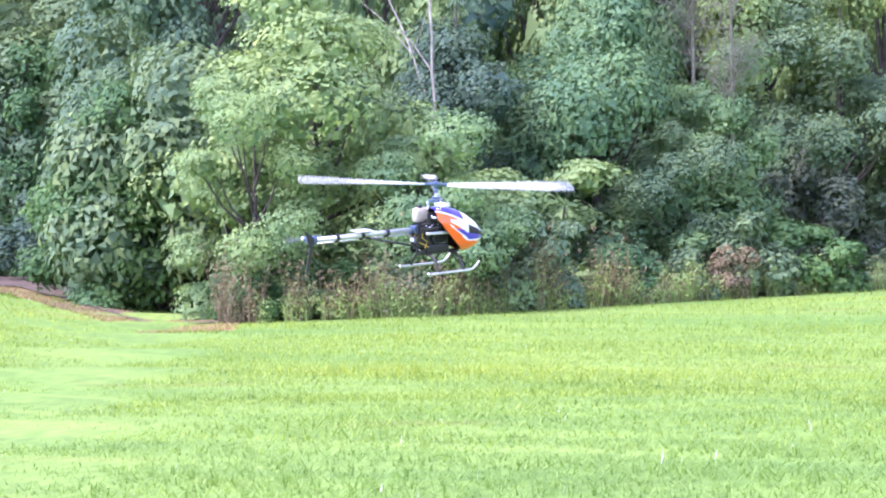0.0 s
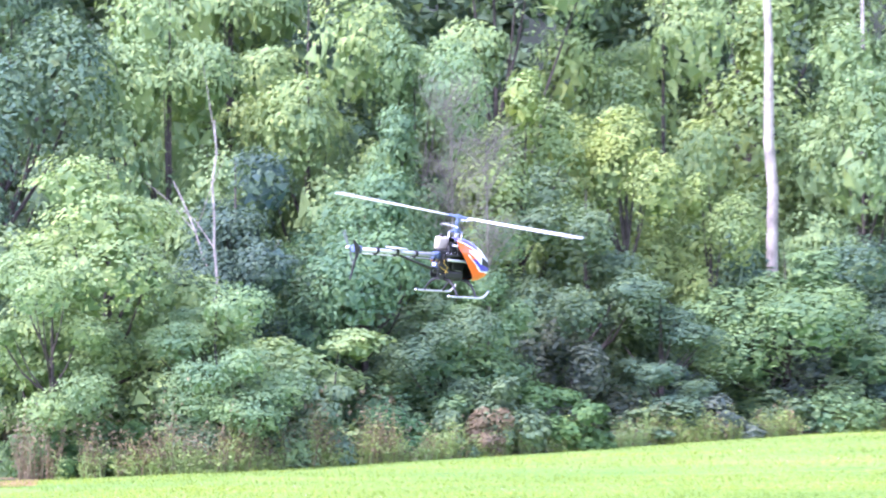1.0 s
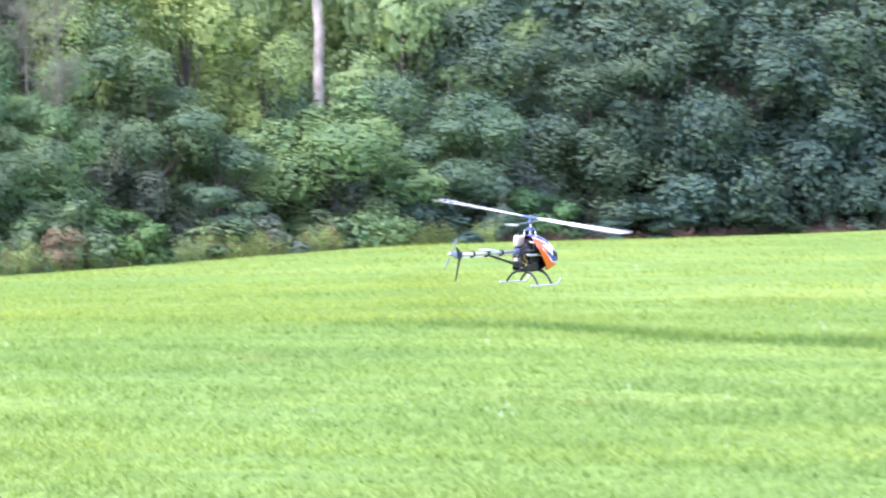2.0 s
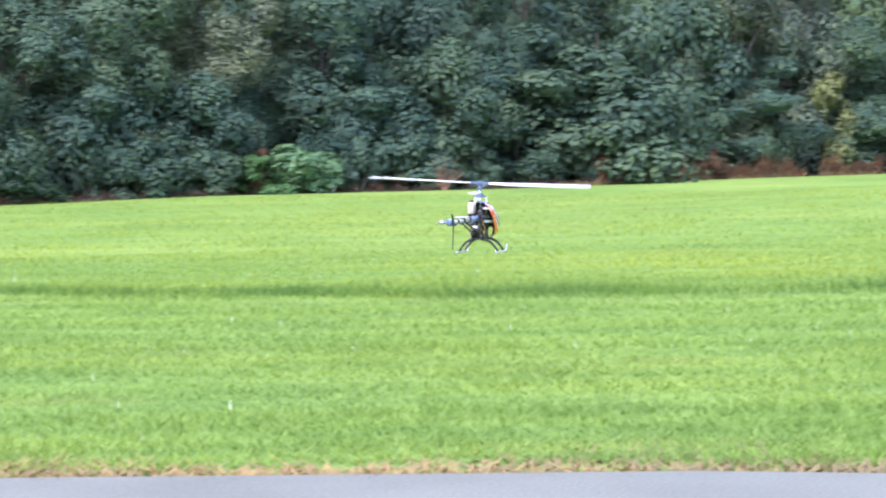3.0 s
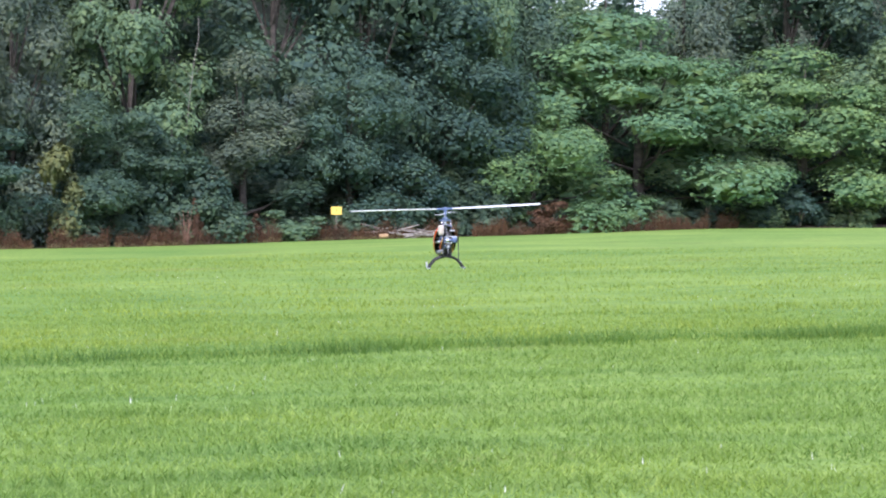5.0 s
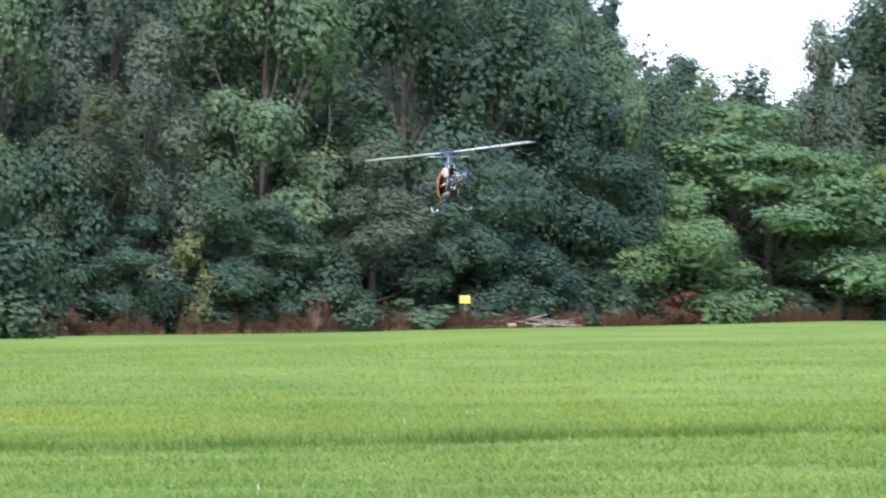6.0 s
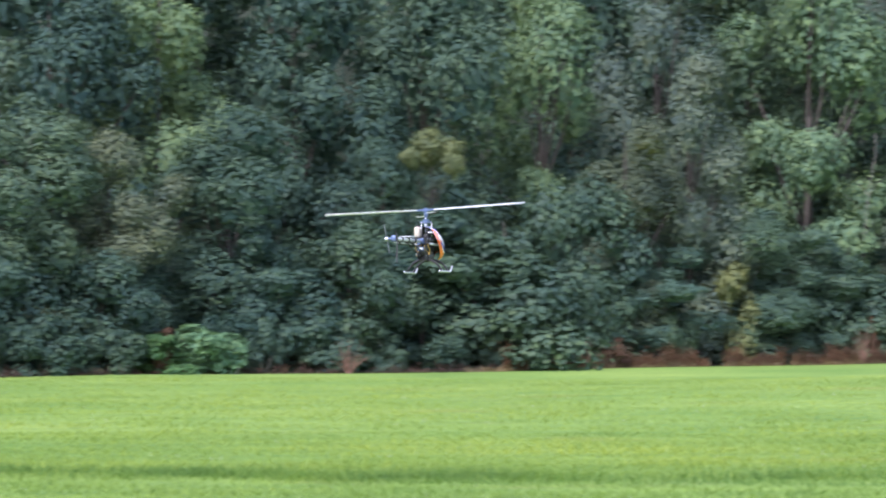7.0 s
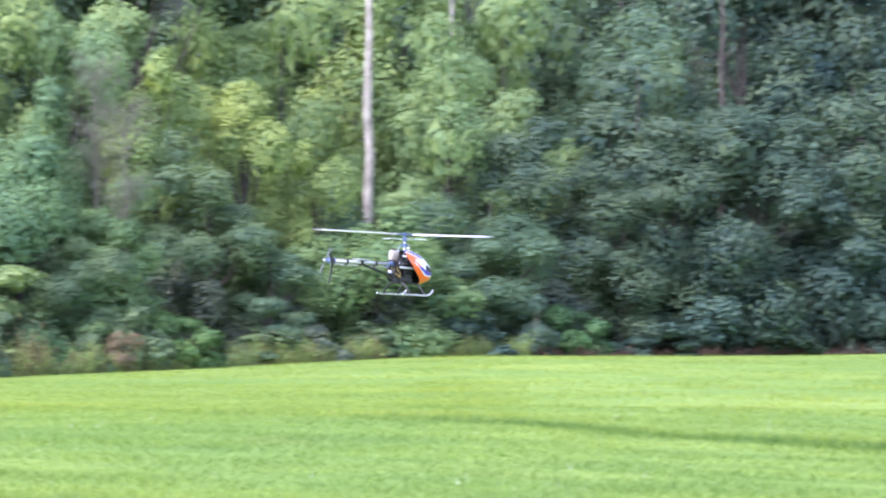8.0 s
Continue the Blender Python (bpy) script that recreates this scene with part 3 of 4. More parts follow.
az = -9.5
while az < 62:
    r = edge_dist(az)
    step = layout.uniform(1.9, 2.7)
    # darker leaf kinds past az 20 and before -3.6 paint in shaded hollows
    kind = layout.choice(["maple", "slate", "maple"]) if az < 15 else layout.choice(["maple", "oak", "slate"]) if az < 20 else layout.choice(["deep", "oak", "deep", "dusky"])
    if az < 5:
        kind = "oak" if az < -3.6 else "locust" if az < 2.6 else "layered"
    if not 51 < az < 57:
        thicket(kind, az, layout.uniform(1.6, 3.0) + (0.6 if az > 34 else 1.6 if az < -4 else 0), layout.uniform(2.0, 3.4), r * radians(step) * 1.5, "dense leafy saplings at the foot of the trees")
    # inner row: past az 14 the darker leaves add shade by colour
    thicket("deep" if az > 20 else "oak" if az > 14 else "maple", az + 1.0, layout.uniform(4.5, 6.5), layout.uniform(4.0, 5.6), r * radians(step) * 1.6, "dense saplings inside the wood edge, mostly leafed darker for shade")
    az += step


# ---- low bushes, dry weeds, brush ----
BUSHES = {}


def bush(kind, az, back, height, width, label):
    x, y, z = place(az, edge_dist(az) + back)
    if kind not in BUSHES:
        BUSHES[kind] = []
    if len(BUSHES[kind]) < 3:
        rng = np.random.default_rng(700 + 17 * len(BUSHES) + len(BUSHES[kind]))
        pts, nor, c, bc, br = crown_points(rng, 1.0, -0.1, 1.0, 60, 56, 0.7, 0.16, ragged=0.45)
        v, f = leaf_arrays(rng, pts, nor, 0.085 if kind not in ("rust", "straw") else 0.07, 0.6)
        base = thing("bush", label, "bush", "bushes at the wood edge")
        for q in c[:8]:
            tubes("stem", [([(0, 0, -0.1), tuple(np.array(q) * (0.4, 0.4, 0.5)), tuple(q)], [0.02, 0.014, 0.005])], TWIG, base, sides=5)
        mesh_object("foliage", v, f, LEAF[kind], base)
        if kind not in ("rust", "straw"):
            mesh_object("inner_foliage", *inner_mass(rng, bc, br * 0.9), LEAF[kind], base)
        BUSHES[kind].append(base)
        ob = base
    else:
        ob = copy_thing(layout.choice(BUSHES[kind]), pose(0, 0, 0))
        ob["label"] = label
    ob.matrix_basis = pose(x, y, z - 0.04, 0, 0, layout.uniform(0, 360)) @ Matrix.Diagonal((width, width, height, 1))


az = -3.4
while az < 60:
    step = layout.uniform(1.0, 1.7)
    r = edge_dist(az)
    # past az 13 mostly darker leaf kinds, standing for shadow at the wood's foot
    if az < 27:
        bush(layout.choice(["oak", "deep", "broad"] if az > 13 else ["maple", "slate", "broad", "maple"] if az > 8 else ["layered", "maple", "broad", "maple"] if az > 0 else ["broad", "maple", "layered"]), az, layout.uniform(0.6, 1.6), layout.uniform(0.9, 2.0), r * radians(step) * layout.uniform(0.9, 1.4), "low green bush in the undergrowth at the wood edge")
    else:
        bush(layout.choice(["oak", "maple", "deep", "oak"]), az, layout.uniform(1.6, 2.4) if az > 34 else layout.uniform(1.0, 2.0), layout.uniform(1.1, 2.2), r * radians(step) * layout.uniform(0.8, 1.2), "dark green bush in the undergrowth at the wood edge")
    az += step
bush("layered", 27.8, 0.5, 1.7, 2.9, "bright light green bush at the field's edge")
bush("rust", 26.6, 0.8, 1.6, 1.0, "reddish brown withered bush")
bush("rust", 36.6, 0.3, 1.1, 1.2, "dead rust-brown bush with bare stems")
bush("rust", 37.6, 0.4, 1.2, 1.7, "dead rust-brown bush with bare stems")
bush("rust", 43.9, 0.8, 2.0, 0.8, "tall withered brown shrub")
bush("rust", 45.2, 0.6, 1.3, 1.0, "tall withered brown shrub")
bush("rust", 52.4, 0.8, 1.6, 2.2, "withered brown brush at the field's edge")
bush("gold", 40.5, 2.0, 4.2, 3.0, "yellow-leaved vine-covered shrub at the wood edge")
bush("straw", 5.1, 0.2, 1.0, 0.9, "pale withered weed clump")


def dry_band(name, count, seed, a0, a1, hmin, hmax, material, label, deep=1.2):
    """Upright withered stalks with small leaves, thick and thin along the edge."""
    rng = np.random.default_rng(seed)
    az = rng.uniform(a0, a1, count)
    keep = np.sin(az * 3.1) + np.sin(az * 7.3 + 1) + np.sin(az * 1.3 + 2) > -1.7
    az = az[keep]
    r = np.interp(az, TREE_AZ, TREE_D) + np.abs(rng.normal(0, deep, len(az))) - 0.15
    x, y = r * np.sin(np.radians(az - 27)), r * np.cos(np.radians(az - 27))
    z = ground_z(x, y)
    h = rng.uniform(hmin, hmax, len(az)) * (0.68 + 0.2 * np.sin(az * 4.7) + 0.2 * np.sin(az * 11.3 + 1) + 0.12 * np.sin(az * 31))
    b = np.stack([x, y, z - 0.03], 1)
    top = b + np.stack([rng.normal(0, 0.16, len(az)) * h, rng.normal(0, 0.16, len(az)) * h, h], 1)
    s = rng.normal(size=b.shape) * 0.007
    v = np.stack([b - s, b + s, top], 1).reshape(-1, 3)
    f = np.arange(len(v)).reshape(-1, 3)
    reps = 5
    pts = np.repeat(b, reps, 0) + np.repeat(top - b, reps, 0) * rng.uniform(0.3, 1.05, (len(b) * reps, 1)) + rng.normal(0, 0.05, (len(b) * reps, 3))
    v2, f2 = leaf_arrays(rng, pts, rng.normal(size=pts.shape) + np.array([0, -0.5, 0.4]), 0.065, 0.5)
    ob = mesh_object(name, np.concatenate([v, v2]), np.concatenate([f, f2 + len(v)]), material)
    return tagged(ob, label, "weeds", kind="stuff")


dry_band("dry_weeds", 1200, 21, -3.9, 3.4, 0.5, 1.5, LEAF["straw"], "tall pale brown withered weeds at the wood edge", 0.6)
dry_band("dry_weeds", 700, 22, 3.4, 14, 0.3, 0.9, LEAF["straw"], "scattered pale withered weeds at the field's edge", 0.5)
dry_band("green_weeds", 5200, 23, -3.2, 15, 0.3, 0.85, LEAF["lime"], "green weeds along the field's edge", 0.5)
dry_band("rust_weeds", 9500, 24, 35, 57, 0.4, 1.05, LEAF["rust"], "band of rust-brown withered weeds along the field's edge", 0.45)
dry_band("dry_weeds", 2600, 25, 34, 50, 0.08, 0.26, LEAF["straw"], "pale straw at the foot of the withered weeds", 0.15)
dry_band("rust_weeds", 1500, 26, 14, 36, 0.15, 0.45, LEAF["rust"], "sparse brown weeds in shade under the trees", 0.6)


def litter(rng, count):
    az = rng.uniform(-13, -3.5, count)
    r = np.interp(az, TREE_AZ, TREE_D) - 2.2 + 4.8 * rng.random(count)
    return r * np.sin(np.radians(az - 27)), r * np.cos(np.radians(az - 27))


blades("leaf_litter", 65000, 27, litter, lambda x, y, g: g.uniform(0.02, 0.05, len(x)), 0.02, leaf_material("fallen_leaf", (0.22, 0.15, 0.085), (0.34, 0.24, 0.145), (0.46, 0.34, 0.21), 0.2), "brown leaf litter strip below the trees", 1.6)

# ---- dead trunks and branches ----
def dead_shrub(az, back, height, width, seed):
    """Stiff bare stems that fan out of one root, with a few withered leaves."""
    rng = np.random.default_rng(seed)
    x, y, z = place(az, edge_dist(az) + back)
    base = thing("dead_shrub", "dead reddish brown shrub of bare fanned stems", "shrub", m=pose(x, y, z - 0.05))
    tips, lines = [], []
    for i in range(24):
        a = rng.uniform(-1.15, 1.15)
        q = Vector((math.sin(a) * width * 0.55, rng.normal() * width * 0.2, math.cos(a) * height)) * rng.uniform(0.55, 1.0)
        mid = q * 0.5 + Vector((rng.normal() * 0.04, rng.normal() * 0.04, 0.06 * height))
        lines.append(([(0.04 * rng.normal(), 0.04 * rng.normal(), 0), tuple(mid), tuple(q)], [0.02, 0.012, 0.004]))
        tips += [tuple(mid.lerp(q, rng.random()) + Vector(rng.normal(size=3) * 0.05)) for j in range(2)]
    tubes("stem", lines, plain_material("dead_stem", (0.21, 0.12, 0.085), 0.9, vary=0.35, scale=6), base, sides=4)
    v, f = leaf_arrays(rng, np.array(tips), rng.normal(size=(len(tips), 3)), 0.085, 0.5)
    mesh_object("foliage", v, f, LEAF["rust"], base)


dead_shrub(31.2, -0.1, 1.5, 1.7, 91)
dead_shrub(37.0, -0.1, 1.4, 1.5, 92)
dead_shrub(43.6, 0.0, 1.8, 1.0, 93)


def dead_trunk(az, back, low_el, top_el, girth, label, material, seed, forks=3, lean=0.0):
    rng = np.random.default_rng(seed)
    r = edge_dist(az) + back
    x, y, z = place(az, r)
    h = EYE + r * math.tan(radians(top_el)) - z
    base = thing("dead_tree", label, "dead tree", m=pose(x, y, z - 0.1))
    k = 12
    line = [(lean * q * h + 0.04 * rng.normal(), 0.04 * rng.normal(), q * h) for q in np.linspace(0, 1, k)]
    tubes("trunk", [(line, [girth * (1.15 - 0.55 * q) * rng.uniform(0.9, 1.1) for q in np.linspace(0, 1, k)])], material, base, sides=10)
    for i in range(forks):
        a = Vector(line[rng.integers(5, k - 1)])
        ang = rng.uniform(0, 2 * math.pi)
        d = Vector((math.cos(ang), 0.3 * math.sin(ang), 0.9)).normalized() * rng.uniform(0.8, 2.2)
        tubes("branch", [([tuple(a), tuple(a + d * 0.5 + Vector((0, 0, 0.1))), tuple(a + d)], [girth * 0.4, girth * 0.28, girth * 0.12])], material, base)
    return base


dead_trunk(11.0, 5.5, 2.2, 9.5, 0.145, "tall bare pale dead trunk with stripped bark", SNAG_BARK, 31, forks=2)
dead_trunk(-0.25, 4.4, 2.0, 4.9, 0.029, "thin pale dead trunk among the trees", PALE_BARK, 32, forks=2)
dead_trunk(1.1, 4.4, 2.0, 3.8, 0.023, "thin leaning pale dead trunk", PALE_BARK, 33, forks=3, lean=-0.42)
dead_trunk(13.0, 8.0, 3.0, 8.6, 0.07, "slim grey trunk seen between crowns", PALE_BARK, 34, forks=1)
dead_trunk(19.6, 9.5, 3.0, 8.4, 0.10, "grey trunk seen between dark crowns", BARK, 35, forks=1)
dead_trunk(38.3, 3.6, 1.0, 2.9, 0.022, "thin broken grey stick standing at the wood edge", PALE_BARK, 36, forks=1, lean=0.05)


def twig_tree(az, back, low_el, top_el, width_deg, seed, label):
    """A bare twiggy crown of many fine dead branches."""
    rng = np.random.default_rng(seed)
    r = edge_dist(az) + back
    x, y, z = place(az, r)
    h = EYE + r * math.tan(radians(top_el)) - z
    w = r * radians(width_deg)
    base = thing("dead_tree", label, "dead tree", m=pose(x, y, z - 0.1))
    tubes("trunk", [([(0, 0, 0), (0.1, 0, h * 0.4), (0, 0.1, h * 0.95)], [0.06, 0.045, 0.012])], TWIG, base)
    lines = []
    for i in range(70):
        a = Vector((0.05 * rng.normal(), 0.05 * rng.normal(), h * rng.uniform(0.5, 0.92)))
        ang = rng.uniform(0, 2 * math.pi)
        up = rng.uniform(0.5, 1.3)
        d = Vector((math.cos(ang) * w * 0.45, math.sin(ang) * w * 0.45, up * w * 0.6)) * rng.uniform(0.35, 1.0)
        b = a + d
        b.z = min(b.z, h)
        m = a.lerp(b, 0.5) + Vector((rng.normal() * 0.1, rng.normal() * 0.1, 0.05))
        lines.append(([tuple(a), tuple(m), tuple(b)], [0.010, 0.007, 0.003]))
        for j in range(6):
            c = m.lerp(b, rng.random())
            e = c + Vector((rng.normal() * 0.3, rng.normal() * 0.3, abs(rng.normal()) * 0.35))
            lines.append(([tuple(c), tuple(e)], [0.006, 0.002]))
    tubes("twig_crown", lines, TWIG, base, "dense grey-brown dead twigs", sides=3)
    return base


twig_tree(5.1, 2.6, 1.5, 4.9, 1.7, 41, "grey-brown dead tree with a dense twiggy crown")
twig_tree(4.4, 6.0, 4.0, 5.9, 1.6, 42, "bare dead branches rising above the leaves")
dead_trunk(43.3, 5.5, 3.0, 4.8, 0.017, "pale bare branching dead trunk before dark leaves", PALE_BARK, 43, forks=6, lean=0.12)


def log_pile():
    rng = np.random.default_rng(51)
    x, y, z = place(48.95, edge_dist(48.95) - 0.2)
    base = thing("brush_pile", "pile of bare grey cut branches on the field's edge", "brush pile", m=pose(x, y, z, 0, 0, -24))
    for i in range(26):
        L = rng.uniform(0.8, 2.6)
        cx, cy, cz = rng.uniform(-1.7, 1.6), rng.uniform(-0.3, 0.4), rng.uniform(0.03, 0.5) * (0.4 + 0.6 * rng.random())
        a, t = rng.normal(0, 0.5), rng.normal(0, 0.13)
        d = Vector((math.cos(a) * L / 2, math.sin(a) * L / 2, math.sin(t) * L / 2))
        c = Vector((cx, cy, cz + abs(d.z)))
        g = rng.uniform(0.015, 0.045)
        tubes("branch", [([tuple(c - d), tuple(c + Vector((0, 0, rng.normal() * 0.06))), tuple(c + d)], [g, g * 0.85, g * 0.5])], PALE_BARK, base, sides=6)


log_pile()
x, y, z = place(28.45, edge_dist(28.45) - 0.3)
fallen = thing("fallen_branch", "forked pale fallen branch leaning at the field's edge", "branch", m=pose(x, y, z))
tubes("branch", [([(-0.75, 0, 0.45), (-0.3, 0, 0.15), (0.05, 0, -0.02)], [0.03, 0.06, 0.07]), ([(0.0, 0, 0.0), (0.15, 0, 0.3), (0.28, 0.05, 0.62)], [0.08, 0.06, 0.03])], PALE_BARK, fallen, sides=8)
x, y, z = place(48.4, edge_dist(48.4) - 0.4)
stump = thing("cut_log", "short pale cut log lying in the grass", "log", m=pose(x, y, z + 0.12))
tubes("log", [([(-0.22, 0, 0), (-0.2, 0, 0), (0.2, 0, 0.02), (0.22, 0, 0.02)], [0.02, 0.11, 0.10, 0.02])], plain_material("fresh_cut_wood", (0.36, 0.23, 0.12), 0.8, vary=0.3), stump, sides=10)

# ---- yellow sign ----
YELLOW = plain_material("yellow_board", (0.80, 0.56, 0.10), 0.5, vary=0.12, scale=3)
x, y, z = place(47.25, edge_dist(47.25) + 0.3)
sign = thing("sign", "small yellow rectangular board on a thin post", "sign", m=pose(x, y, z, 0, 0, -20))


def box(bm, cx, cy, cz, sx, sy, sz, bevel=0.0, rot=None):
    r = bmesh.ops.create_cube(bm, size=1.0)
    vs = r["verts"]
    bmesh.ops.scale(bm, vec=(sx, sy, sz), verts=vs)
    if bevel:
        es = list({e for v in vs for e in v.link_edges})
        b = bmesh.ops.bevel(bm, geom=es, offset=bevel, segments=2, affect="EDGES", profile=0.6)
        vs = list({v for f in b["faces"] for v in f.verts} | {v for v in vs if v.is_valid})
    m = Matrix.Translation((cx, cy, cz)) @ (rot.to_4x4() if rot is not None else Matrix())
    bmesh.ops.transform(bm, matrix=m, verts=vs)
    return vs


bm = bmesh.new()
box(bm, 0, 0, 1.32, 0.48, 0.025, 0.36, 0.008)
part("board", bm, YELLOW, sign)
bm = bmesh.new()
box(bm, 0, 0.035, 0.65, 0.05, 0.04, 1.30, 0.006)
part("post", bm, TWIG, sign, "weathered grey post")
bm = bmesh.new()
box(bm, 0.0, -0.016, 1.32, 0.022, 0.006, 0.16)
part("mark", bm, plain_material("dark_print", (0.12, 0.08, 0.03), 0.6), sign, "dark upright bar")

# ---- model helicopter ----
ORANGE = plain_material("orange_paint", (0.86, 0.13, 0.012), 0.22, vary=0.06, coat=0.6)
PURPLE = plain_material("violet_paint", (0.075, 0.05, 0.42), 0.22, vary=0.1, coat=0.6)
WHITE = plain_material("white_paint", (0.82, 0.82, 0.82), 0.25, vary=0.04, coat=0.5)
BLACK = plain_material("black_plastic", (0.014, 0.014, 0.016), 0.5, vary=0.3)
CARBON = plain_material("carbon_plate", (0.02, 0.02, 0.022), 0.5, vary=0.35, scale=40)
SILVER = plain_material("bare_aluminium", (0.62, 0.64, 0.68), 0.25, metal=0.9, vary=0.08)
BLUE = plain_material("blue_anodised", (0.13, 0.18, 0.31), 0.36, metal=0.75, vary=0.15)
CREAM = plain_material("cream_tank", (0.50, 0.44, 0.36), 0.35, vary=0.08)
BRASS = plain_material("brass_gear", (0.65, 0.42, 0.12), 0.3, metal=0.8, vary=0.2)
BLADE = plain_material("white_blade", (0.80, 0.82, 0.82), 0.3, vary=0.04)
GREY = plain_material("grey_plastic", (0.22, 0.23, 0.25), 0.45, vary=0.1)
RED = plain_material("red_lead", (0.45, 0.04, 0.03), 0.45, vary=0.1)
SHINE = plain_material("polished_tube", (0.55, 0.57, 0.61), 0.3, metal=0.5, vary=0.08)

heli = thing("model_helicopter", "orange, violet and white radio-controlled helicopter in flight", "model helicopter")


def cyl(bm, a, b, r0, r1=None, sides=12):
    a, b = Vector(a), Vector(b)
    d = b - a
    r = bmesh.ops.create_cone(bm, cap_ends=True, segments=sides, radius1=r0, radius2=r0 if r1 is None else r1, depth=d.length)
    m = Matrix.Translation((a + b) / 2) @ d.to_track_quat("Z", "Y").to_matrix().to_4x4()
    bmesh.ops.transform(bm, matrix=m, verts=r["verts"])


def rod(name, a, b, r, material, parent, label="", sides=10, r1=None):
    bm = bmesh.new()
    cyl(bm, a, b, r, r1, sides)
    return part(name, bm, material, parent, label, True)


def canopy_ring(u):
    """Section of the canopy at u from its open back to the nose: height range and half width."""
    top = [-0.125, -0.120, -0.126, -0.143, -0.174, -0.214, -0.258, -0.290]
    low = [-0.345, -0.355, -0.364, -0.374, -0.376, -0.358, -0.332, -0.308]
    half = [0.078, 0.084, 0.089, 0.090, 0.086, 0.072, 0.046, 0.018]
    xs = [-0.035, 0.010, 0.062, 0.120, 0.182, 0.238, 0.280, 0.296]
    g = np.linspace(0, 1, 8)
    return [float(np.interp(u, g, a)) for a in (xs, top, low, half)]


def canopy():
    """A shell from the crown line down to its slanting lower edge on both sides, open below and behind."""
    nu, half_n = 60, 34
    bm = bmesh.new()
    rows = []
    for i in range(nu):
        xx, t, b, hw = canopy_ring(i / (nu - 1))
        cut = float(np.interp(xx, [-0.035, 0.01, 0.058, 0.11, 0.155], [-0.18, -0.235, -0.29, -0.338, -0.376]))
        rim = max(b + 0.002, cut)
        c, hh = (t + b) / 2, (t - b) / 2
        row = []
        for j in range(-half_n, half_n + 1):
            z = t - (t - rim) * (abs(j) / half_n) ** 1.35
            w = hw * max(1 - abs((z - c) / hh) ** 2.3, 0) ** (1 / 2.3)
            row.append(bm.verts.new((xx, math.copysign(w, j) if j else 0.0, z)))
        rows.append(row)
    for i in range(nu - 1):
        for j in range(2 * half_n):
            f = bm.faces.new((rows[i][j], rows[i][j + 1], rows[i + 1][j + 1], rows[i + 1][j]))
            u = (i + 0.5) / (nu - 1)
            v = (abs(j + 0.5 - half_n) / half_n) ** 1.35  # 0 crown line, 1 lower edge
            low = 0.60 + 0.16 * (u - 0.25)
            kind = 0
            if v < 0.22:
                kind = 1 if u < 0.45 else 2
            elif v < 0.27:
                kind = 2
            elif u > 0.52 and v < 0.48:
                kind = 3
            elif u > 0.24 and v < 0.50 and v > 0.62 - 0.9 * u:
                kind = 2
            elif u > 0.34 and v < low and v > 0.80 - 0.7 * u:
                kind = 1
            elif u > 0.22 and low <= v < low + 0.05:
                kind = 2
            elif u > 0.8 and v < 0.86:
                kind = 1
            f.material_index = kind
    bm.faces.new(list(reversed(rows[-1])))
    lining = bm.copy()
    middle = Matrix.Translation((0.10, 0, -0.24))
    bmesh.ops.transform(lining, matrix=middle @ Matrix.Diagonal((0.97, 0.95, 0.955, 1)) @ middle.inverted(), verts=lining.verts)
    for f in lining.faces:
        f.material_index = 0
    part("canopy_lining", lining, BLACK, heli, "black inside of the canopy", True)
    return part("canopy", bm, [ORANGE, PURPLE, WHITE, BLACK], heli, "glossy canopy in orange with violet and white flashes", True)


canopy()
for s in (1, -1):
    bm = bmesh.new()
    box(bm, -0.04, 0.028 * s, -0.357, 0.20, 0.004, 0.022, 0.001)
    box(bm, -0.04, 0.028 * s, -0.215, 0.20, 0.004, 0.018, 0.001)
    for bx, lean in ((-0.13, 8), (-0.07, -22), (-0.005, 20), (0.05, -10)):
        box(bm, bx, 0.028 * s, -0.285, 0.018, 0.004, 0.145, 0.001, Matrix.Rotation(radians(lean), 3, "Y"))
    box(bm, -0.04, 0.028 * s, -0.175, 0.07, 0.004, 0.05, 0.001)
    part("side_frame", bm, CARBON, heli, "black carbon side plate")
    rod("cross_tube", (0.05, 0.03 * s, -0.26), (0.05, 0.085 * s, -0.26), 0.006, SHINE, heli, "white canopy stud")
    rod("cross_tube", (-0.05, 0.03 * s, -0.17), (-0.05, 0.07 * s, -0.17), 0.006, SHINE, heli, "white canopy stud")
    rod("side_tube", (-0.10, 0.055 * s, -0.255), (0.08, 0.06 * s, -0.258), 0.009, SHINE, heli, "white side tube")
bm = bmesh.new()
box(bm, -0.072, 0.040, -0.166, 0.095, 0.042, 0.082, 0.019)
part("fuel_tank", bm, CREAM, heli, "cream translucent fuel tank", True)
rod("tank_cap", (-0.082, 0.040, -0.126), (-0.082, 0.040, -0.113), 0.014, BLACK, heli)
bm = bmesh.new()
cyl(bm, (-0.02, -0.025, -0.30), (-0.02, 0.03, -0.30), 0.045, sides=18)
box(bm, -0.01, 0, -0.345, 0.15, 0.082, 0.045, 0.010)
box(bm, -0.10, 0, -0.30, 0.06, 0.06, 0.07, 0.008)
for q in range(5):
    cyl(bm, (-0.02 + 0.012 * q, -0.045, -0.285), (-0.02 + 0.012 * q, 0.045, -0.285), 0.03, sides=14)
box(bm, -0.03, -0.015, -0.205, 0.07, 0.04, 0.05, 0.008)
box(bm, -0.055, 0.0, -0.262, 0.10, 0.045, 0.07, 0.010)
part("engine", bm, BLACK, heli, "black engine block with cooling fins")
bm = bmesh.new()
cyl(bm, (-0.055, 0, -0.232), (-0.055, 0, -0.222), 0.075, sides=28)
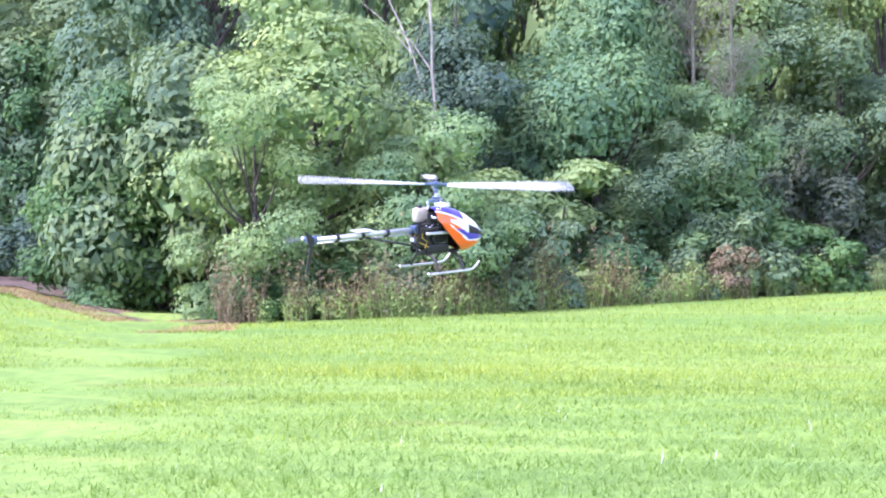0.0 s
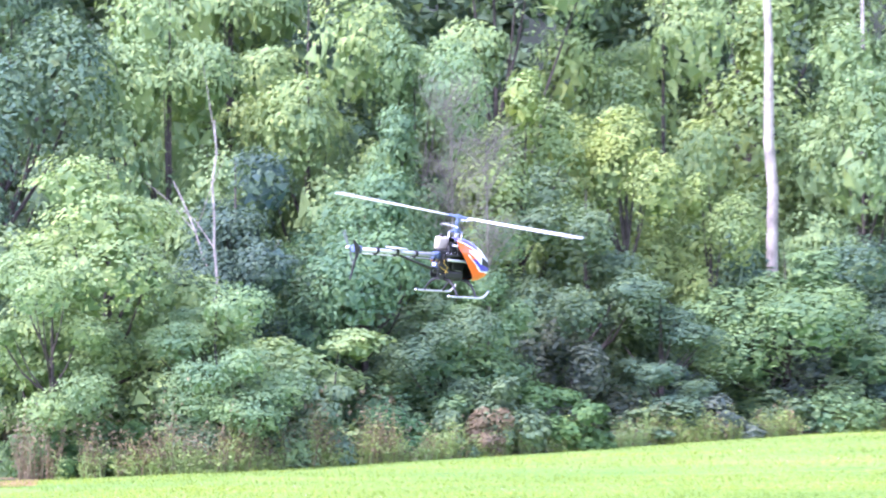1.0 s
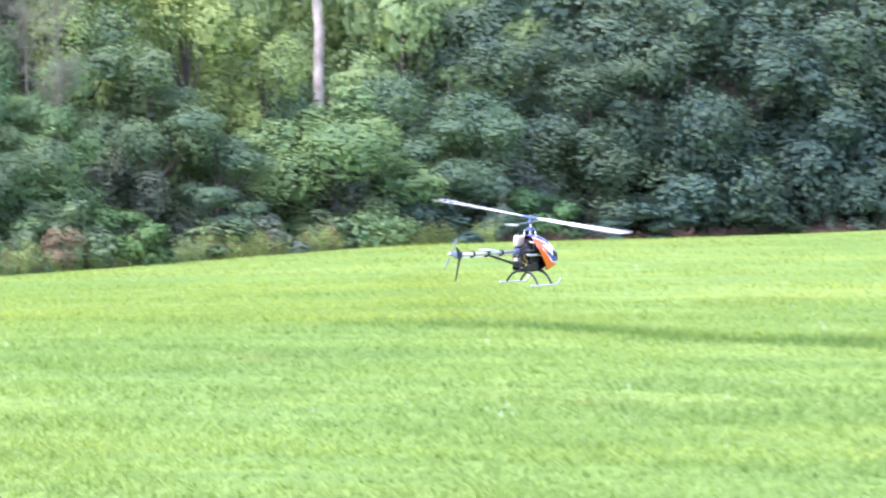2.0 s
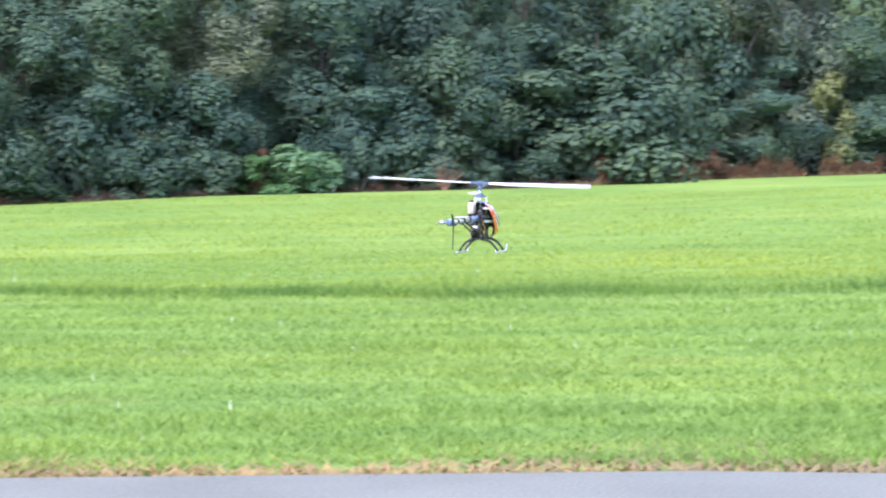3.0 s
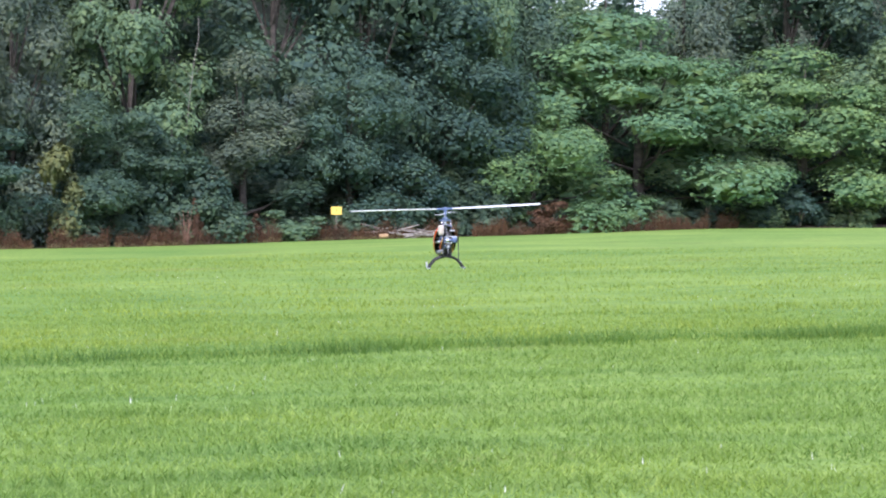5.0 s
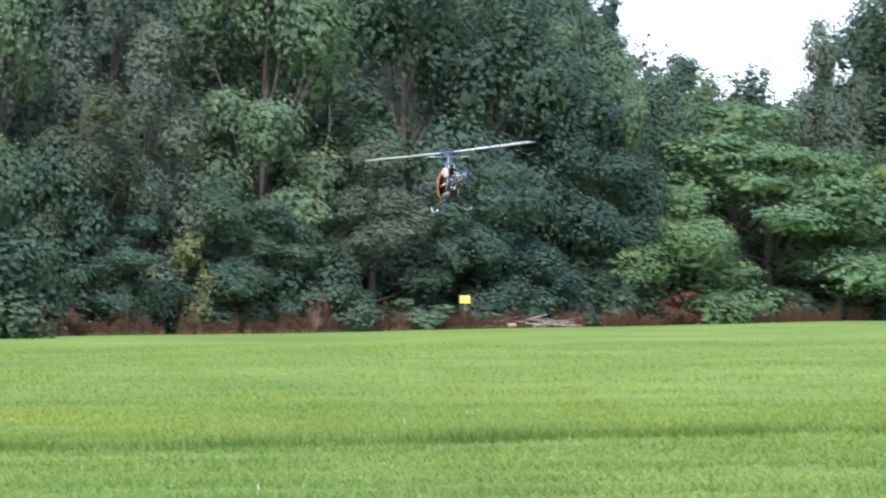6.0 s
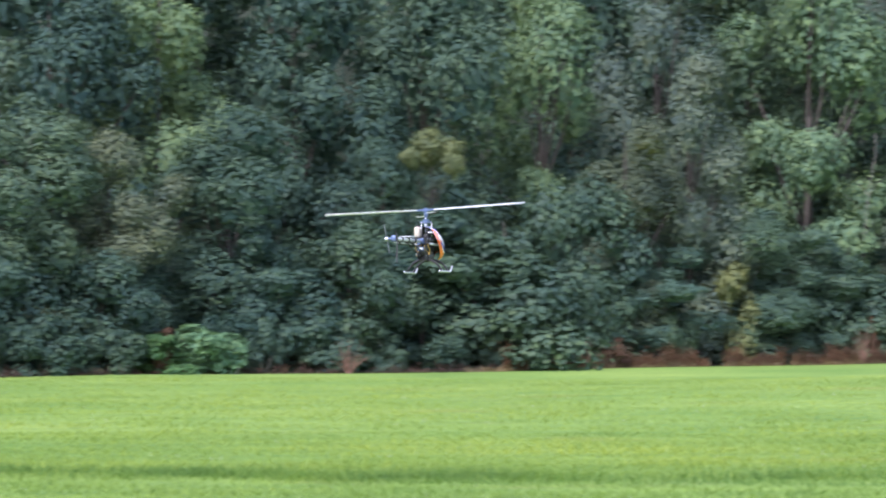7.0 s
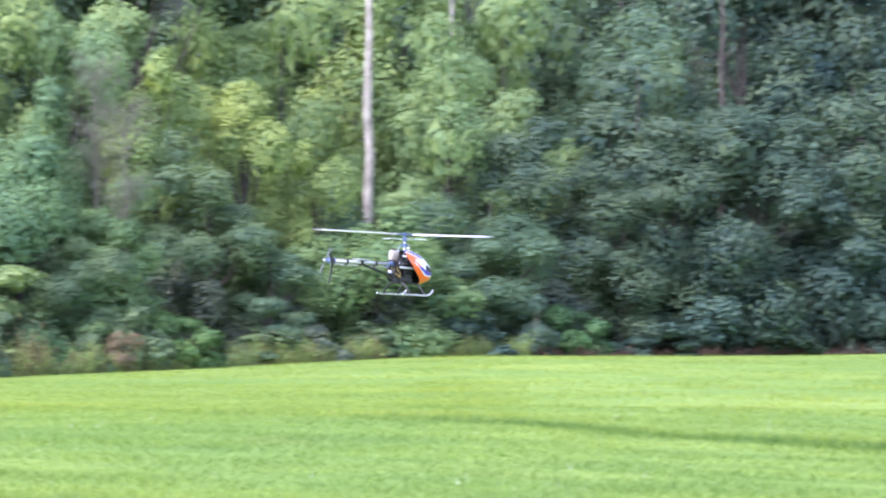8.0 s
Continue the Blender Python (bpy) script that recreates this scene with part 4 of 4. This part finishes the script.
cyl(bm, (-0.055, 0, -0.222), (-0.055, 0, -0.205), 0.03, sides=16)
part("main_gear", bm, CARBON, heli, "dark main gear wheel")
bm = bmesh.new()
cyl(bm, (-0.11, 0.035, -0.33), (0.03, 0.055, -0.34), 0.018, sides=14)
cyl(bm, (-0.135, 0.031, -0.33), (-0.11, 0.035, -0.33), 0.008, 0.018, sides=12)
part("muffler", bm, GREY, heli, "dull grey metal exhaust muffler", True)
for k, (sx, sy, sz) in enumerate([(-0.02, 0.035, -0.20), (0.02, -0.035, -0.21), (-0.10, 0.035, -0.235), (-0.105, -0.035, -0.24), (0.06, 0.03, -0.30)]):
    bm = bmesh.new()
    box(bm, sx, sy, sz, 0.042, 0.022, 0.036, 0.003)
    cyl(bm, (sx + 0.01, sy, sz), (sx + 0.01, sy + 0.02 * (1 if sy > 0 else -1), sz), 0.006)
    box(bm, sx + 0.01, sy + 0.02 * (1 if sy > 0 else -1), sz, 0.05, 0.003, 0.010)
    part("servo", bm, BLACK if k % 2 else BLUE, heli, "small servo with its control arm")
wires = [([(-0.12, 0.03, -0.22), (-0.14, 0.045, -0.27), (-0.10, 0.05, -0.31), (-0.05, 0.04, -0.33)], [0.003] * 4),
         ([(-0.11, -0.03, -0.24), (-0.15, -0.02, -0.29), (-0.08, -0.05, -0.33)], [0.003] * 3),
         ([(-0.13, 0.0, -0.26), (-0.15, 0.02, -0.31), (-0.12, 0.045, -0.345)], [0.003] * 3)]
for q in range(6):  # finned cylinder head behind the open side
    bm = bmesh.new()
    box(bm, 0.02, 0.0, -0.262 - 0.011 * q, 0.052, 0.074, 0.005, 0.001)
    part("cooling_fin", bm, GREY, heli, "grey cooling fin of the cylinder head")
for s in (1, -1):
    for bx, bz in ((-0.125, -0.345), (-0.085, -0.218), (-0.03, -0.345), (-0.005, -0.218), (0.045, -0.345), (-0.05, -0.165)):
        rod("bolt", (bx, 0.028 * s, bz), (bx, 0.036 * s, bz), 0.005, SILVER, heli, sides=8)
    rod("linkage", (-0.10, 0.045 * s, -0.235), (-0.03, 0.045 * s, -0.205), 0.003, SILVER, heli, "thin steel linkage")
    rod("linkage", (-0.02, 0.046 * s, -0.205), (-0.018, 0.040 * s, -0.12), 0.003, SILVER, heli, "thin steel linkage")
    rod("ball_link", (-0.104, 0.045 * s, -0.237), (-0.094, 0.045 * s, -0.233), 0.006, BLACK, heli)
    tubes("lead", [([(-0.11, 0.04 * s, -0.24), (-0.125, 0.05 * s, -0.275), (-0.09, 0.052 * s, -0.30), (-0.10, 0.045 * s, -0.335)], [0.0032] * 4)], RED if s > 0 else BRASS, heli, "thin servo lead", sides=5)
bm = bmesh.new()
box(bm, -0.135, 0.0, -0.292, 0.036, 0.046, 0.030, 0.004)
part("gyro", bm, BLUE, heli, "small blue metal gyro box")
bm = bmesh.new()
box(bm, -0.154, 0.0, -0.290, 0.002, 0.030, 0.016, 0.0005)
part("gyro_plate", bm, WHITE, heli, "white label plate")
tubes("fuel_line", wires, BRASS, heli, "yellowish fuel tubing", sides=6)

# mast, head
rod("mast", (0, 0, -0.24), (0, 0, 0.01), 0.0075, SILVER, heli, "steel main shaft")
bm = bmesh.new()
cyl(bm, (0, 0, -0.095), (0, 0, -0.082), 0.032, sides=20)
cyl(bm, (0, 0, -0.080), (0, 0, -0.066), 0.022, sides=20)
for q in range(4):
    a = q * math.pi / 2
    box(bm, 0.036 * math.cos(a), 0.036 * math.sin(a), -0.088, 0.013, 0.013, 0.010)
part("swashplate", bm, BLUE, heli, "blue anodised swashplate")
for q in range(3):
    a = q * 2.1 + 0.5
    rod("pushrod", (0.045 * math.cos(a), 0.045 * math.sin(a), -0.2), (0.044 * math.cos(a), 0.044 * math.sin(a), -0.09), 0.003, SILVER, heli)

# tail
rod("tail_boom", (-0.10, 0, -0.235), (-0.79, 0, -0.235), 0.0125, SHINE, heli, "bright metal tail boom", 14)
for s in (1, -1):
    rod("boom_strut", (-0.12, 0.03 * s, -0.33), (-0.46, 0.012 * s, -0.25), 0.005, CARBON, heli, "slim dark boom strut")
rod("tail_pushrod", (-0.15, 0.022, -0.262), (-0.76, 0.018, -0.258), 0.004, SHINE, heli, "thin tail control rod")
for bx in (-0.16, -0.32, -0.48, -0.64):
    bm = bmesh.new()
    cyl(bm, (bx - 0.009, 0, -0.235), (bx + 0.009, 0, -0.235), 0.019, sides=14)
    box(bm, bx, 0.012, -0.252, 0.016, 0.02, 0.02)
    part("boom_clamp", bm, BLACK if bx != -0.16 else BLUE, heli, "clamp round the tail boom")
bm = bmesh.new()
box(bm, -0.13, 0, -0.235, 0.05, 0.044, 0.042, 0.007)
part("boom_holder", bm, BLUE, heli, "blue anodised boom holder")
bm = bmesh.new()
box(bm, -0.48, 0, -0.212, 0.10, 0.085, 0.006, 0.002)
part("stabiliser", bm, SHINE, heli, "small flat tail stabiliser")
bm = bmesh.new()
box(bm, -0.80, 0, -0.235, 0.055, 0.04, 0.045, 0.008)
cyl(bm, (-0.81, 0.0, -0.235), (-0.81, 0.06, -0.235), 0.007)
part("tail_gearbox", bm, BLUE, heli, "blue and silver tail gearbox", True)
fin = bmesh.new()
prof = [(-0.80, -0.22), (-0.825, -0.20), (-0.85, -0.18), (-0.858, -0.182), (-0.842, -0.225), (-0.828, -0.27), (-0.850, -0.405), (-0.843, -0.41), (-0.814, -0.29), (-0.80, -0.25)]
side_a = [fin.verts.new((px, -0.022, pz)) for px, pz in prof]
side_b = [fin.verts.new((px, -0.027, pz)) for px, pz in prof]
fin.faces.new(side_a)
fin.faces.new(list(reversed(side_b)))
for q in range(len(prof)):
    fin.faces.new((side_a[q], side_a[(q + 1) % len(prof)], side_b[(q + 1) % len(prof)], side_b[q]))
part("tail_fin", fin, CARBON, heli, "thin dark vertical tail fin")

# skids
for s in (1, -1):
    pts = [(-0.13, 0.135 * s, -0.460), (-0.10, 0.135 * s, -0.462), (0.13, 0.135 * s, -0.462), (0.155, 0.135 * s, -0.458), (0.182, 0.135 * s, -0.440), (0.20, 0.135 * s, -0.418)]
    tubes("skid", [(pts, [0.0065] * len(pts))], SHINE, heli, "white landing skid with upturned tip", sides=10)
    for xx in (-0.065, 0.095):
        leg = [(xx, 0.02 * s, -0.372), (xx, 0.055 * s, -0.378), (xx, 0.09 * s, -0.398), (xx, 0.118 * s, -0.430), (xx, 0.135 * s, -0.458)]
        tubes("skid_leg", [(leg, [0.011, 0.010, 0.008, 0.007, 0.007])], BLACK, heli, "curved black skid leg", sides=8)
    for xx in (-0.13,):
        rod("skid_cap", (xx - 0.012, 0.135 * s, -0.460), (xx + 0.004, 0.135 * s, -0.460), 0.0085, SILVER, heli)
bm = bmesh.new()
box(bm, 0.015, 0, -0.372, 0.26, 0.05, 0.012, 0.003)
part("base_plate", bm, CARBON, heli)


def blade_mesh(bm, r0, r1, chord, thick, ang):
    secs = []
    for i, r in enumerate(np.linspace(r0, r1, 6)):
        c = chord * (0.55 if i == 0 else 1.0 if i < 5 else 0.8)
        prof = [(0.35 * c, 0), (0.15 * c, thick / 2), (-0.25 * c, thick / 3), (-0.65 * c, 0), (-0.25 * c, -thick / 3), (0.15 * c, -thick / 2)]
        tw = radians(7)
        rows = []
        for yy, zz in prof:
            y2, z2 = yy * math.cos(tw) - zz * math.sin(tw), yy * math.sin(tw) + zz * math.cos(tw)
            v = Matrix.Rotation(ang, 3, "Z") @ Vector((r, y2, z2 + 0.012 * r))
            rows.append(bm.verts.new(v))
        secs.append(rows)
    for a, b in zip(secs, secs[1:]):
        for j in range(6):
            bm.faces.new((a[j], a[(j + 1) % 6], b[(j + 1) % 6], b[j]))
    bm.faces.new(list(reversed(secs[0])))
    bm.faces.new(secs[-1])


bm = bmesh.new()
box(bm, 0, 0, 0, 0.045, 0.022, 0.02, 0.004)
box(bm, 0, 0, 0, 0.13, 0.018, 0.014, 0.004)
cyl(bm, (0, 0, -0.055), (0, 0, 0.015), 0.011, sides=14)
box(bm, 0, 0, -0.035, 0.022, 0.04, 0.02, 0.004)
rotor = part("main_rotor", bm, BLUE, heli, "blue anodised rotor head")
for k in range(2):
    bm = bmesh.new()
    blade_mesh(bm, 0.06, 0.75, 0.064, 0.009, math.pi * k)
    part("rotor_blade", bm, BLADE, rotor, "white symmetrical main rotor blade", True)
    bm = bmesh.new()
    a = math.pi * (k + 0.5)
    cyl(bm, (0.02 * math.cos(a), 0.02 * math.sin(a), -0.035), (0.30 * math.cos(a), 0.30 * math.sin(a), -0.035), 0.003)
    part("flybar", bm, SILVER, rotor)
    bm = bmesh.new()
    box(bm, 0, 0, 0, 0.075, 0.03, 0.006, 0.0025)
    bmesh.ops.transform(bm, matrix=Matrix.Rotation(a, 4, "Z") @ Matrix.Translation((0.27, 0, -0.035)), verts=bm.verts)
    part("paddle", bm, BLADE, rotor, "pale flybar paddle")
bm = bmesh.new()
cyl(bm, (0, -0.012, 0), (0, 0.012, 0), 0.014)
tail_rotor = part("tail_rotor", bm, SILVER, heli, "tail rotor hub")
tail_rotor.location = (-0.81, 0.055, -0.235)
for k in range(2):
    bm = bmesh.new()
    box(bm, 0, 0, 0, 0.085, 0.003, 0.014, 0.001)
    bmesh.ops.transform(bm, matrix=Matrix.Rotation(math.pi * k, 4, "Y") @ Matrix.Translation((0.068, 0, 0)), verts=bm.verts)
    part("tail_blade", bm, GREY, tail_rotor, "small grey tail rotor blade")

# seconds, hub place, heading, lean seen along the view, view heading, dip towards the view
FLIGHT = [
    (0.0, -11.77, 24.53, 1.67, 64.5, 1.0, -28.5, 9.0), (0.5, -11.32, 24.83, 2.19, 65.5, 7.0, -26.6, 6.0), (1.0, -9.40, 22.58, 2.46, 69.7, 8.0, -22.7, 6.0),
    (1.5, -7.06, 20.65, 1.86, 64.3, 6.0, -18.3, 5.0), (1.7, -6.28, 20.95, 1.64, 63.2, 5.0, -16.2, 4.0), (2.25, -2.85, 18.45, 1.24, 66.8, 2.0, -8.7, 2.0), (2.8, 0.58, 15.76, 1.24, 74.0, 0.0, 0.6, 0.0),
    (3.0, 1.40, 15.77, 1.34, 71.0, 0.0, 4.1, 0.0), (3.5, 3.38, 16.18, 1.90, 72.0, 0.0, 11.0, 0.0), (4.0, 4.98, 16.17, 1.96, 72.0, 0.0, 16.0, 0.0),
    (4.5, 6.29, 16.40, 1.63, 70.9, 0.0, 20.1, 0.0), (4.7, 6.69, 16.64, 1.54, 70.6, 0.0, 21.4, 0.0), (5.25, 7.30, 17.07, 1.85, 74.7, -2.5, 23.3, 0.0), (5.8, 6.75, 17.39, 2.57, 78.8, -5.0, 21.2, 0.0),
    (6.0, 6.31, 17.54, 2.78, 78.3, -5.0, 19.7, 0.0), (6.5, 4.48, 17.58, 2.74, 73.5, -5.0, 14.5, 0.0), (7.0, 1.84, 17.37, 2.48, 67.5, -2.0, 6.5, 0.0),
    (7.2, 0.61, 17.17, 2.47, 67.5, -1.0, 2.5, 0.0), (7.4, -0.65, 17.31, 2.49, 67.6, 0.0, -1.6, 0.0), (7.6, -1.97, 17.36, 2.45, 65.5, 1.0, -5.5, 0.0),
    (7.8, -3.32, 17.38, 2.31, 64.6, 2.0, -9.6, 0.0), (8.0, -4.70, 17.47, 2.09, 63.1, 2.0, -14.1, 0.0),
]
# seconds, lean of the rotor disc seen along the view, its dip towards the view, blade angle across the view
DISC = [
    (0.0, 3.7, 16.0, 8), (0.5, 8.5, 10.0, -42), (1.0, 10.0, 8.0, -10), (1.5, 9.6, 8.0, -12), (2.8, 1.8, 5.0, -8), (3.0, 2.2, 6.0, -9), (3.5, 1.5, 0.0, 0), (4.0, 0.5, -0.5, 0),
    (4.5, -1.3, 1.5, 6), (5.8, -6.0, 1.0, 5), (6.5, -5.0, 0.0, -28), (7.0, -4.3, 0.0, 8), (7.5, -2.5, 2.0, 60), (8.0, 1.5, 1.0, 30),
]


def motions():
    rows = []
    for t, x, y, z, head, lean, view, tip in FLIGHT:
        axis = Vector((math.sin(radians(view)), math.cos(radians(view)), 0))
        rows.append((t, pose(x, y, z) @ Matrix.Rotation(radians(lean), 4, axis) @ Matrix.Rotation(radians(tip), 4, Vector((axis.y, -axis.x, 0))) @ pose(0, 0, 0, 0, 0, head)))
    walk(heli, rows)
    ft = [r[0] for r in FLIGHT]
    dt = [r[0] for r in DISC]
    # blade angles: about 80 degrees on from frame to frame, and where they should be at the times above
    angles = [0.0]
    local = [r[3] - float(np.interp(r[0], ft, [q[4] + q[6] for q in FLIGHT])) for r in DISC]
    angles[0] = local[0]
    for k in range(1, len(DISC)):
        count = round((DISC[k][0] - DISC[k - 1][0]) * FPS)
        total = (local[k] - angles[-1]) % 180
        total += 180 * int((87 * count - total) // 180)
        angles += [angles[-1] + total / count * (j + 1) for j in range(count)][:count]
    spin, turn = [], []
    for i, angle in enumerate(angles):
        t = i / FPS
        head, lean, view, tip = (float(np.interp(t, ft, [r[k] for r in FLIGHT])) for k in (4, 5, 6, 7))
        disc, dip = (float(np.interp(t, dt, [r[k] for r in DISC])) for k in (1, 2))
        a = radians(view + head)
        along, square = Vector((math.sin(a), math.cos(a), 0)), Vector((math.cos(a), -math.sin(a), 0))
        spin.append((t, Matrix.Rotation(radians(disc - lean), 4, along) @ Matrix.Rotation(radians(dip - tip), 4, square) @ pose(0, 0, 0, 0, 0, angle)))
        turn.append((t, pose(-0.81, 0.055, -0.235) @ pose(0, 0, 0, 0, 80 * i, 0)))
    walk(rotor, spin)
    walk(tail_rotor, turn)


motions()
